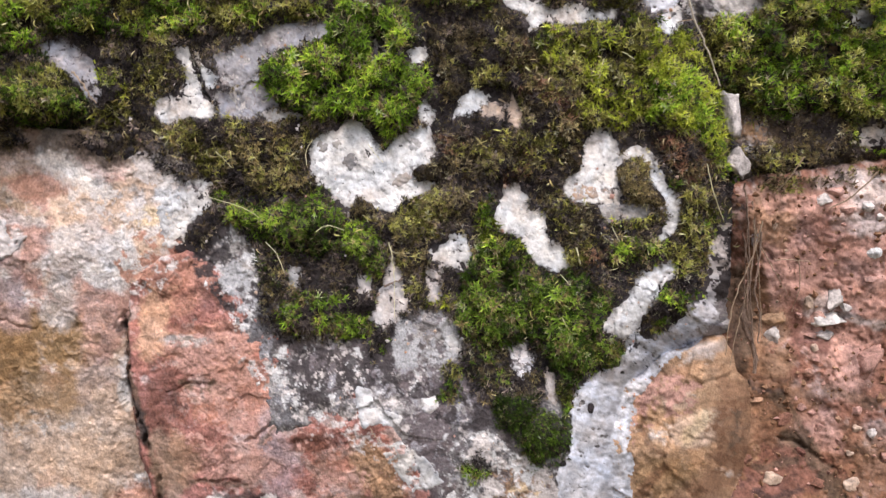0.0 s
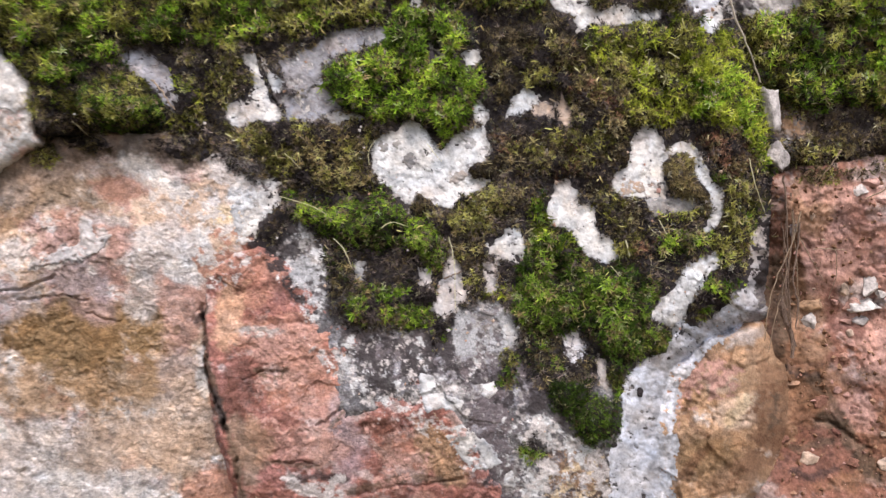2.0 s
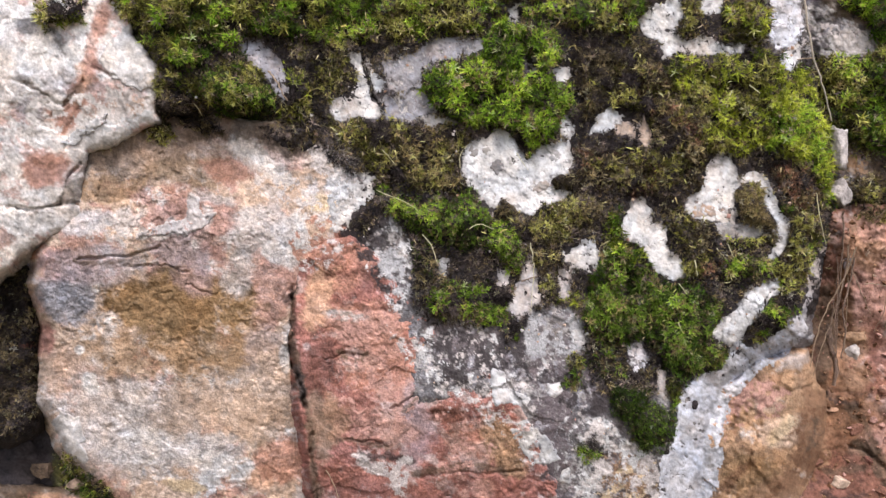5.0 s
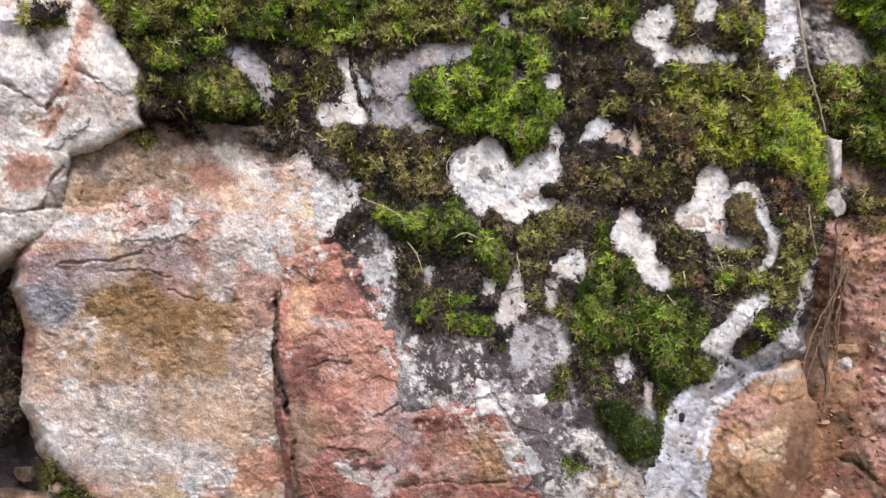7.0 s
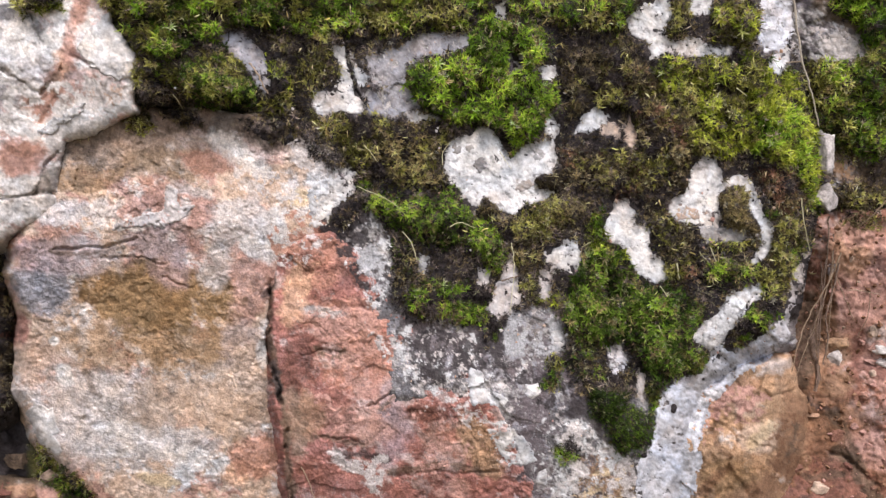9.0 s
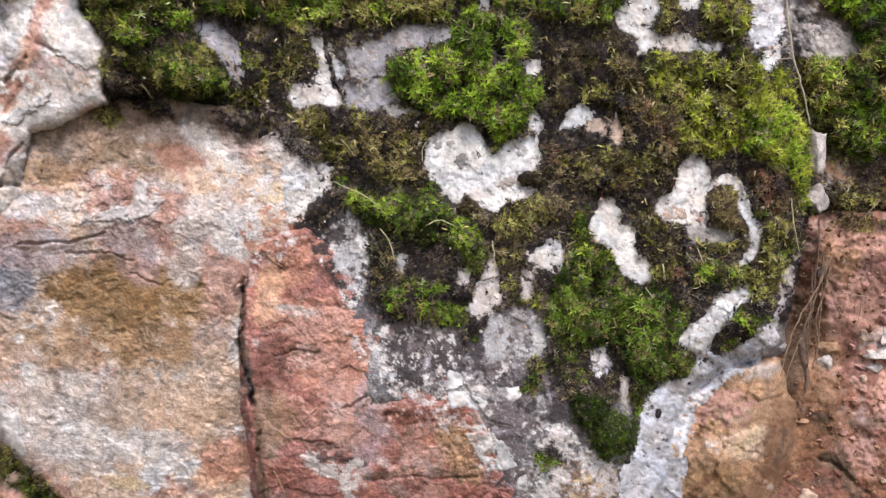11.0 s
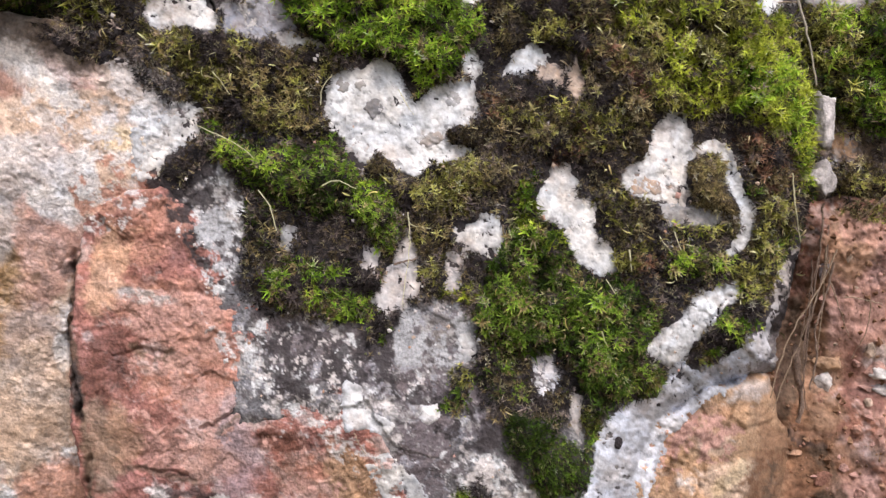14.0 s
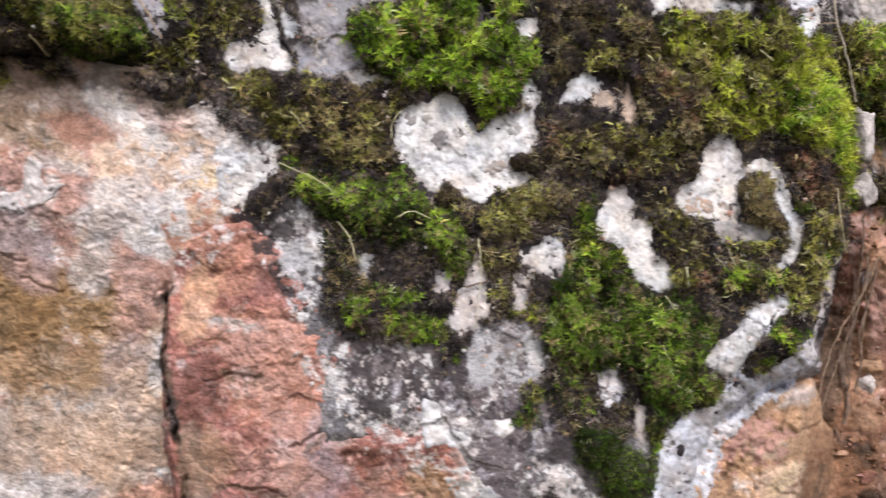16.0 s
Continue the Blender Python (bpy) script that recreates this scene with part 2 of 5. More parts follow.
class Stone:
    """A stone bedded in the bank: an outline on the chart, a depth, a rounding towards its rim, relief and stains."""

    def __init__(self, outline, depth, rim, round_w, relief, seed, slant=0.0, squash=1.0, flaky=1.1, plates=1.0, sponge=0.8):
        self.flaky, self.plates, self.sponge = flaky, plates, sponge
        self.outline, self.depth0, self.rim, self.round_w, self.relief, self.seed = outline, depth, rim, round_w, relief, seed
        self.slant, self.squash = slant, squash
        self.cracks = []

    def edge(self, a, b):
        return inside(a + 13 * fbm(a, b, 44, self.seed + 3, 5, 0.6), b + 13 * fbm(a, b, 44, self.seed + 4, 5, 0.6), self.outline)

    def depth(self, a, b, s=None, fine=1.0):
        s = self.edge(a, b) if s is None else s
        t = 1 - np.clip(s / self.round_w, 0, 1)
        rim = self.rim(a, b) if callable(self.rim) else self.rim
        d = self.depth0(a, b) + rim * (1 - np.sqrt(1 - 0.97 * t * t)) - np.minimum(s, 0) * 0.0022
        g = self.relief
        d = d - g * 0.9 * fbm(a, b, 140, self.seed, 2) - g * 0.5 * fbm(a, b, 50, self.seed + 11, 4, 0.55, self.slant, self.squash)
        wa, wb = a + 9 * fbm(a, b, 24, self.seed + 51, 3), b + 9 * fbm(a, b, 24, self.seed + 52, 3)
        coarse = fine * 0.35 + fine * 0.65 * smooth(fbm(a, b, 75, self.seed + 61, 3), -0.25, 0.3)
        d = d - g * self.flaky * (self.plates * 0.34 * facets(wa, wb, 85, self.seed + 71, self.slant, self.squash) + coarse * (self.plates * 0.24 * facets(wa, wb, 30, self.seed + 81, self.slant, self.squash) + self.sponge * 0.3 * facets(wa, wb, 11, self.seed + 91) + 0.14 * facets(wa, wb, 5.5, self.seed + 95)))
        d = d + g * self.sponge * 0.35 * coarse * np.abs(fbm(a, b, 16, self.seed + 31, 4, 0.7))
        for line, wide, deep in self.cracks:
            near = np.full(np.shape(a), 1e9)
            wa, wb = a + 11 * fbm(a, b, 30, 71, 5, 0.65), b + 11 * fbm(a, b, 30, 72, 5, 0.65)
            for (x0, y0), (x1, y1) in zip(line, line[1:]):
                ex, ey = x1 - x0, y1 - y0
                t = np.clip(((wa - x0) * ex + (wb - y0) * ey) / (ex * ex + ey * ey), 0, 1)
                near = np.minimum(near, np.hypot(wa - x0 - t * ex, wb - y0 - t * ey))
            d = d + deep * (1 - smooth(near, 0, wide * 0.62)) * (0.35 + 0.65 * smooth(fbm(a, b, 26, 77, 3), -0.2, 0.2))
        return d

    def build(self, name, base, stains, step, label, mat=None, category="rock", lime=0.0, kind="", rust="salmon", mottle=False, more=(), veins=(), fine=(None, None)):
        a, b = sheet(self.outline, step, 30, fine)
        s = self.edge(a, b)
        drifts = [("pale", 41, lime, 0.06), (rust, 47, lime, 0.06), ("white", 57, lime, 0.24)] if lime else ()
        stain = stained(a, b, base, [*stains, *more], self.seed, veins, drifts)
        if mottle:
            bright = smooth(stain.mean(-1), 0.06, 0.13)
            wa, wb = a + 8 * fbm(a, b, 14, 44, 4, 0.65), b + 8 * fbm(a, b, 14, 45, 4, 0.65)
            for shade, sd, lo in (("plum", 1, 0.02), ("grey", 3, 0.10), ("blue", 2, 0.20), ("dark", 5, 0.16), ("pale", 4, 0.28), ("white", 6, 0.37)):
                pick = 0.14 * cells(wa, wb, 9, 310 + sd)[4] + fbm(wa, wb, 19, 320 + sd, 6, 0.76) + 0.25 * fbm(a, b, 90, 330 + sd, 2)
                m = (0.8 * bright * smooth(pick, lo, lo + 0.10))[..., None]
                stain = stain * (1 - m) + np.array(C[shade]) * m
        stain = painted(a, b, stain)
        ob = new(name, cut(a, b, self.depth(a, b, s), s > -20, stain, name, mat or ROCK))
        return tagged(ob, label, category, kind=kind)


CRUSTS = []


def lichen(stone, outline, label, cover=1.0, colour="white", thick=0.0007, step=1.8, seed=1, fray=10.0, specks="ash", group="lichen crusts", flake=14):
    """A thin crust on a stone or across several; cover under 1 breaks it into flecks."""
    stones = stone if isinstance(stone, tuple) else (stone,)
    CRUSTS.append((outline, cover))
    a, b = sheet(outline, step, 16)
    s = inside(a + fray * fbm(a, b, 19, seed + 1, 5, 0.68) + 3 * fbm(a, b, 7, seed + 4, 2), b + fray * fbm(a, b, 19, seed + 2, 5, 0.68) + 3 * fbm(a, b, 7, seed + 5, 2), outline)
    s = s + 2.5
    if cover < 1:
        s = np.minimum(s, 18 * (fbm(a, b, flake, seed + 7, 5, 0.72) + (cover - 0.5) * 0.9))
    wa, wb = a + 8 * fbm(a, b, 18, seed + 33), b + 8 * fbm(a, b, 18, seed + 34)
    crack = 1 - smooth(cells(wa, wb, 30, seed + 35, 20, 1.3)[1], 0.02, 0.10)
    crack *= smooth(fbm(a, b, 40, seed + 37, 3), -0.05, 0.25)
    rough = facets(wa, wb, 17, seed + 36) + 0.6 * facets(wa, wb, 7, seed + 38)
    d = np.min([q.depth(a, b, fine=0.6) for q in stones], 0) + 0.0009 - (thick * 0.6 + 0.0009) * smooth(s, -2, 1.5) - 0.00022 * rough * smooth(s, 0, 5) + 0.0005 * crack
    stain = stained(a, b, colour, [], seed)
    stain = stain * (1.05 + 0.06 * rough - 0.22 * crack)[..., None]
    for shade, strength, size, sd, lo, hi in (("grey", 0.32, 34, 29, 0.05, 0.4), ("cream", 0.30, 44, 39, 0.1, 0.45), ("slate", 0.42, 24, 49, 0.16, 0.36), (specks, 0.75, 13, 19, 0.33, 0.45)):
        m = (strength * smooth(fbm(wa, wb, size, seed + sd, 5, 0.7), lo, hi))[..., None]
        stain = stain * (1 - m) + np.array(C[shade]) * m
    # ash-grey rim: soft shadow of the surrounding moss, put into the crust's colour
    m = (0.32 * (1 - smooth(s + 5 * fbm(a, b, 12, seed + 23, 4, 0.7), 0, 9)))[..., None]
    stain = np.clip(stain * (1 - m) + np.array(C["ash"]) * m, 0.012, 0.86)
    return tagged(new("lichen_crust", cut(a, b, d, s > -2.5, stain, "lichen_crust", CRUST)), label, "lichen", group)


# moss colours: lower leaves with the shade among them, young leaves, tips
GREEN = ((0.028, 0.056, 0.007), (0.140, 0.258, 0.014), (0.45, 0.57, 0.065))
LIME = ((0.046, 0.068, 0.008), (0.245, 0.305, 0.017), (0.66, 0.68, 0.11))
OLIVE = ((0.032, 0.033, 0.009), (0.180, 0.175, 0.026), (0.62, 0.59, 0.19))
BROWN = ((0.024, 0.018, 0.012), (0.105, 0.076, 0.036), (0.40, 0.32, 0.15))
RUST = ((0.034, 0.016, 0.013), (0.130, 0.060, 0.038), (0.42, 0.25, 0.16))
DEEP = ((0.015, 0.030, 0.005), (0.068, 0.128, 0.010), (0.26, 0.35, 0.05))
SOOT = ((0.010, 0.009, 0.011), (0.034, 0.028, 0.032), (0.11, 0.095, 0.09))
DUSK = ((0.016, 0.012, 0.010), (0.066, 0.049, 0.030), (0.30, 0.25, 0.14))
LITTER = ((0.024, 0.019, 0.020), (0.082, 0.063, 0.062), (0.31, 0.25, 0.20))


def moss(stone, outline, palette, label, second=None, size=11.0, gap=6.5, loft=0.008, leaves=11, seed=1, name="moss_patch", spread=1.0, dome=0.0, thin=0.0, bed="dark", clump=27, vigor=1.0):
    """A cushion or mat of moss: a bed of litter and many leafy shoots, each a whorl of pointed leaves."""
    if name == "moss_cushion" and dome < 0.0125:
        clump = 400
    thing = tagged(new(name), label, "moss", "moss on the rocks")
    rng = np.random.default_rng(seed)
    xs, ys = zip(*outline)
    middle = (np.mean(xs), np.mean(ys))
    root = chart(middle[0], middle[1], float(stone.depth(np.array([middle[0]]), np.array([middle[1]]))[0]))
    thing.location = root

    def lay(a, b):
        s = inside(a + 15 * fbm(a, b, 34, seed + 1, 5, 0.65), b + 15 * fbm(a, b, 34, seed + 2, 5, 0.65), outline)
        f1, _, dx, dy, r0, r1, _ = cells(a + 6 * fbm(a, b, 20, seed + 3) + 14 * fbm(a, b, 60, seed + 13, 2), b + 6 * fbm(a, b, 20, seed + 4) + 14 * fbm(a, b, 60, seed + 14, 2), clump, seed + 5)
        bump = np.sqrt(np.clip(1 - (f1 / (0.68 if clump < 100 else 0.8)) ** 2, 0, 1))
        h = loft * smooth(s, -6, 20) * (0.1 + (1.15 + 0.5 * r1) * bump) + dome * smooth(s, 0, 48)
        return s, h, bump, dx, dy, r0

    def bare(a, b):
        """How far a place lies inside the crusts, which the moss leaves free."""
        x0, x1, y0, y1 = a.min(), a.max(), b.min(), b.max()
        deep = np.full(a.shape, -1e6)
        for line, cover in CRUSTS:
            lx, ly = zip(*line)
            if cover > 0.68 and max(lx) > x0 and min(lx) < x1 and max(ly) > y0 and min(ly) < y1:
                deep = np.maximum(deep, inside(a, b, line))
        return deep + 10 * fbm(a, b, 24, seed + 77, 4, 0.65) + 1.0

    a, b = sheet(outline, 3.2, 16)
    s, h = lay(a, b)[:2]
    s = np.minimum(s, 2 - bare(a, b))
    stain = stained(a, b, bed or "umber", [], seed)
    me = cut(a, b, stone.depth(a, b) + 0.003 - h * 0.7 - 0.002 * smooth(s, -4, 4) - 0.0022 * facets(a, b, 10, seed + 9), s > -5, stain, "bed", BED)
    if bed:
        ob = part("bed", me, thing, "dark litter under the shoots")
        ob.matrix_parent_inverse = Matrix.Translation(-Vector(root))

    gap, size, loft = gap * 0.50, size * (0.55 if clump < 100 else 0.50), loft * (1.25 if clump < 100 else 1)
    leaves = min(leaves, 8)
    a, b = sheet(outline, gap, 24)
    a, b = (a + rng.uniform(-0.6, 0.6, a.shape) * gap).ravel(), (b + rng.uniform(-0.6, 0.6, b.shape) * gap).ravel()
    s, h, bump, dx, dy, r0 = lay(a, b)
    ok = (s > -2 - 9 * rng.random(len(a)) ** 3) & (fbm(a, b, 20, seed + 6, 3) > thin * 2 - 1)
    ok &= (bump > 0.25) | (rng.random(len(a)) < 0.5)
    ok &= bare(a, b) < -3 + 6 * rng.random(len(a)) ** 2
    a, b, s, h, bump, dx, dy, r0 = (q[ok] for q in (a, b, s, h, bump, dx, dy, r0))
    n = len(a)
    p = chart(a, b, stone.depth(a, b) - h * 0.85 + rng.normal(0, 0.0011, n))
    axis = -AHEAD * 0.75 + UP * 0.30 + (RIGHT * dx[:, None] - UP * dy[:, None]) * 1.5 + rng.normal(0, 0.28 * spread, (n, 3))
    axis /= np.linalg.norm(axis, axis=1)[:, None]
    side = np.cross(axis, rng.normal(0, 1, (n, 3)))
    side /= np.linalg.norm(side, axis=1)[:, None]
    other = np.cross(axis, side)
    unit = size * 0.00045 * np.clip(rng.lognormal(-0.05, 0.42, n), 0.4, 2.4)
    # clump tops take brighter tones and hollows darker ones: shading put into the colour
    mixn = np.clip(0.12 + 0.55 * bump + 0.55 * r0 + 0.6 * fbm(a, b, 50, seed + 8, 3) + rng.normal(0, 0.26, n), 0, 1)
    other_pal = second or palette
    which = smooth(fbm(a, b, 60, seed + 15, 3) + 0.6 * lattice((r0 * 999).astype(np.int64), (r0 * 77).astype(np.int64), 3) + rng.normal(0, 0.2, n), -0.15, 0.25)[:, None]
    tone = lambda i: np.array(palette[i]) * (1 - which) + np.array(other_pal[i]) * which
    dry = (rng.random(n) < 0.26 / vigor)[:, None]
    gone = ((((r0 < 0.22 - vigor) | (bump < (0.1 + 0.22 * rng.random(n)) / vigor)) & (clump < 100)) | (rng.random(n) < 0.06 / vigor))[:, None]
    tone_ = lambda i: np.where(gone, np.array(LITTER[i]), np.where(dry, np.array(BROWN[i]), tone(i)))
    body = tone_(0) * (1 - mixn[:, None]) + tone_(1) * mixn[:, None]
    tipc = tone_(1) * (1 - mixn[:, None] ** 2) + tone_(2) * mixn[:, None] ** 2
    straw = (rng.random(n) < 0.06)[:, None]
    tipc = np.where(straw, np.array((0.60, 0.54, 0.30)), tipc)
    # random tone per shoot, times a painted shade in the hollows between clumps
    tone_shade = np.clip(rng.lognormal(-0.06, 0.42, n) * (1 + 0.38 * r0) * (0.6 + 0.62 * bump if clump < 100 else 1), 0.3, 2.2)[:, None]
    body, tipc = body * tone_shade, tipc * tone_shade
    verts, cols = [], []
    for k in range(leaves):
        turn = 2.4 * k + rng.uniform(0, 0.7, n)
        up = k / leaves
        lean = (1.25 - 0.85 * up) * spread + rng.normal(0, 0.15, n)
        out = side * np.cos(turn)[:, None] + other * np.sin(turn)[:, None]
        way = out * np.sin(lean)[:, None] + axis * np.cos(lean)[:, None]
        across = np.cross(way, axis)
        across /= np.linalg.norm(across, axis=1)[:, None] + 1e-9
        long = (unit * (1.0 - 0.35 * up) * rng.uniform(0.75, 1.2, n))[:, None]
        foot = p + axis * (unit * up * 0.75)[:, None]
        tip = foot + way * long - UP * long * 0.14
        flank = across * long * rng.uniform(0.09, 0.15, n)[:, None]
        verts += [foot + flank, tip, foot - flank]
        # lower leaves darker: inner shadow of the shoot, as leaf colour
        foot_shade = 0.75 + 0.5 * up
        cols += [body * foot_shade, tipc, body * foot_shade]
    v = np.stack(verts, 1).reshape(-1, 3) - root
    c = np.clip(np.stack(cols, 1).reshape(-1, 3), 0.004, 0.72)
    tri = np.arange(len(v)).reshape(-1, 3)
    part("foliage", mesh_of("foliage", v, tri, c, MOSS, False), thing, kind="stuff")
    return thing


def tube(path, radius, mat, name, sides=6, seed=0, wobble=0.0006, taper=0.4):
    """A thin stalk through chart places (a, b, d), smoothly bent."""
    radius *= 0.68
    pts = [Vector(chart(*q)) for q in path]
    rng = random.Random(seed)
    line = []
    for i in range(len(pts) - 1):
        p0, p1, p2, p3 = pts[max(i - 1, 0)], pts[i], pts[i + 1], pts[min(i + 2, len(pts) - 1)]
        for t in [j / 6 for j in range(6)]:
            line.append(0.5 * (2 * p1 + (p2 - p0) * t + (2 * p0 - 5 * p1 + 4 * p2 - p3) * t * t + (3 * p1 - p0 - 3 * p2 + p3) * t**3))
    line.append(pts[-1])
    line = [q + Vector((rng.uniform(-1, 1), rng.uniform(-1, 1), rng.uniform(-1, 1))) * wobble for q in line]
    verts, quads = [], []
    for i, q in enumerate(line):
        run = (line[min(i + 1, len(line) - 1)] - line[max(i - 1, 0)]).normalized()
        u = run.cross(Vector((0, 1, 0.3))).normalized()
        w = run.cross(u)
        r = radius * (1 - taper * i / len(line)) * rng.uniform(0.85, 1.15)
        verts += [q + (u * math.cos(2 * math.pi * k / sides) + w * math.sin(2 * math.pi * k / sides)) * r for k in range(sides)]
        if i:
            o = (i - 1) * sides
            quads += [(o + k, o + (k + 1) % sides, o + sides + (k + 1) % sides, o + sides + k) for k in range(sides)]
    return mesh_of(name, [tuple(q) for q in verts], quads, None, mat)


def pebble(a, b, d, w, h, turn, colour, seed, label, name="pebble", sharp=0.25, mat=None):
    """A small stone: a ball pulled into facets by noise, half bedded."""
    bm = bmesh.new()
    bmesh.ops.create_icosphere(bm, subdivisions=4 if w > 9 else 3, radius=1)
    rng = random.Random(seed)
    planes = [(Vector((rng.gauss(0, 1), rng.gauss(0, 1), rng.gauss(0, 1))).normalized(), rng.uniform(0.42, 0.8) + (0.15 if sharp < 0.2 else 0)) for _ in range(11)]
    for v in bm.verts:
        for q, cut_at in planes:
            over = v.co.dot(q) - cut_at
            if over > 0:
                v.co -= q * over
        v.co *= 1 + 0.16 * noise.noise(v.co * 2.2 + Vector((seed, 0, 0))) + 0.10 * noise.noise(v.co * 6 + Vector((0, seed, 0))) + 0.05 * noise.noise(v.co * 15 + Vector((0, 0, seed)))
    c, s = math.cos(radians(turn)), math.sin(radians(turn))
    k = 0.00045 * d / 0.6
    place = Vector(chart(a, b, d + 0.12 * min(w, h) * k))
    R3, U3, F3 = Vector(RIGHT), Vector(UP), Vector(AHEAD)
    co = []
    for v in bm.verts:
        x, y, z = v.co.x * w * k, v.co.y * h * k, v.co.z * min(w, h) * 0.75 * k
        co.append(tuple(R3 * (x * c + y * s) + U3 * (y * c - x * s) - F3 * z))
    faces = [[v.index for v in f.verts] for f in bm.faces]
    bm.free()
    co = np.array(co)
    f = 0.84 + 0.5 * np.array([noise.noise(Vector(q) * 190 + Vector((seed, 3, 1))) + 0.9 * min(noise.noise(Vector(q) * 520 + Vector((seed, 3, 1))), 0.1) for q in co])
    ob = new(name, mesh_of(name, co, faces, np.clip(np.array(C[colour])[None] * f[:, None], 0.01, 0.86), mat or QUARTZ))
    ob.location = place
    return tagged(ob, label, "stone", "stones in the soil")

# ---- the large structure: ground and bank ----
def build_ground():
    n = 60
    g = np.sign(np.linspace(-1, 1, n)) * np.abs(np.linspace(-1, 1, n)) ** 3 * 400
    x, y = np.meshgrid(g, g)
    z = 0.02 * fbm(x * 100, y * 100, 60, 3) - 0.02
    ids = np.arange(n * n).reshape(n, n)
    q = np.stack([ids[:-1, :-1], ids[:-1, 1:], ids[1:, 1:], ids[1:, :-1]], -1).reshape(-1, 4)
    tagged(new("ground", mesh_of("ground", np.stack([x, y, z], -1).reshape(-1, 3), q, None, GRASS)), "bare trodden earth before the bank", "ground", kind="structure")


def build_bank():
    x, t = np.meshgrid(np.linspace(-6, 6, 240), np.linspace(0, 1, 90))
    z = np.minimum(t / 0.7, 1) * 1.9 + np.maximum(t - 0.7, 0) * 1.5 - 0.05
    y = 0.74 + 0.04 * np.maximum(z - 1, 0) + np.maximum(t - 0.7, 0) ** 1.3 * 30
    away = smooth(np.hypot(x * 1.0, (z - 1.0) * 1.3), 0.55, 1.1)
    y = y - away * (0.10 + 0.16 * fbm(x * 100, z * 100, 34, 5, 4)) - 0.012 * fbm(x * 100, z * 100, 8, 6, 3)
    h, w = x.shape
    ids = np.arange(h * w).reshape(h, w)
    q = np.stack([ids[:-1, :-1], ids[:-1, 1:], ids[1:, 1:], ids[1:, :-1]], -1).reshape(-1, 4)
    tagged(new("bank", mesh_of("bank", np.stack([x, y, z], -1).reshape(-1, 3), q, None, EARTH)), "steep earthen bank that holds the stones", "bank", kind="structure")


build_ground()
build_bank()

# ---- films of lichen and stains that cross the stones ----
def film(colour, share, grain, seed, outline):
    PATCHES.append((colour, share, grain, seed, outline))


film("quartz", 0.45, 16, 430, [(10, 150), (110, 140), (160, 130), (230, 150), (240, 195), (190, 215), (120, 245), (60, 240), (0, 220)])
film("white", 0.27, 15, 401, [(690, 590), (735, 575), (850, 580), (860, 640), (840, 690), (780, 700), (730, 690), (700, 650)])
film("dark", 0.62, 13, 402, [(700, 575), (780, 580), (860, 610), (850, 660), (780, 690), (730, 660)])
film("white", 0.44, 13, 403, [(612, 470), (650, 375), (690, 420), (690, 520), (668, 548), (640, 530), (625, 490)])
film("dark", 0.58, 14, 404, [(575, 400), (610, 372), (660, 385), (695, 440), (695, 520), (665, 545), (630, 500), (600, 450)])
film("white", 0.44, 14, 405, [(990, 745), (1035, 745), (1075, 790), (1110, 810), (1100, 850), (1040, 860), (985, 900), (965, 850), (985, 800)])
film("white", 0.14, 13, 406, [(900, 580), (1000, 560), (1000, 630), (950, 700), (980, 760), (960, 860), (920, 760), (890, 660)])
film("dark", 0.60, 14, 409, [(850, 575), (900, 560), (890, 640), (960, 650), (1010, 680), (1050, 740), (980, 740), (930, 720), (870, 690), (840, 640)])
film("earth", 0.62, 20, 410, [(1368, 690), (1430, 680), (1450, 790), (1390, 870), (1320, 900), (1316, 860), (1370, 800)])
film("loam", 0.44, 14, 411, [(1380, 740), (1440, 720), (1450, 830), (1380, 880), (1300, 900), (1330, 850)])
film("rose", 0.40, 16, 412, [(1230, 700), (1310, 670), (1380, 700), (1360, 740), (1300, 760), (1240, 800)])
film("pale", 0.50, 14, 413, [(490, 405), (560, 395), (592, 425), (545, 470), (495, 470)])
film("salmon", 0.46, 14, 414, [(470, 385), (540, 370), (575, 395), (530, 445), (480, 450)])
film("pale", 0.56, 16, 415, [(140, 130), (225, 120), (250, 195), (150, 200)])
film("plum", 0.60, 17, 407, [(905, 700), (965, 700), (965, 800), (960, 900), (900, 900), (930, 800)])
film("sand", 0.62, 17, 408, [(1010, 850), (1060, 835), (1130, 820), (1130, 1000), (1000, 1000)])
film("slate", 0.5, 20, 118, [(900, 560), (940, 540), (975, 545), (998, 575), (1000, 615), (985, 625), (940, 635), (895, 630), (885, 600)])
film("pale", 0.56, 15, 128, [(985, 770), (1030, 740), (1075, 780), (1120, 805), (1135, 880), (1110, 960), (1000, 960), (975, 880), (1000, 830)])
film("pale", 0.62, 14, 131, [(505, 250), (590, 236), (612, 275), (600, 302), (560, 312), (520, 296)])
film("pale", 0.5, 13, 152, [(440, 300), (520, 310), (545, 350), (540, 390), (500, 400), (470, 350)])
film("white", 0.6, 16, 142, [(100, 205), (250, 170), (245, 196), (180, 205), (120, 220)])
film("slate", 0.36, 13, 143, [(622, 400), (650, 375), (672, 395), (690, 440), (690, 520), (670, 545), (645, 530), (632, 470)])
film("pale", 0.3, 11, 144, [(690, 600), (730, 585), (800, 575), (850, 600), (855, 650), (800, 680), (740, 690), (705, 650)])
film("pale", 0.38, 12, 156, [(636, 505), (665, 535), (706, 590), (745, 672), (815, 668), (860, 730), (905, 795), (890, 835), (835, 765), (795, 722), (722, 716), (690, 650), (640, 570)])
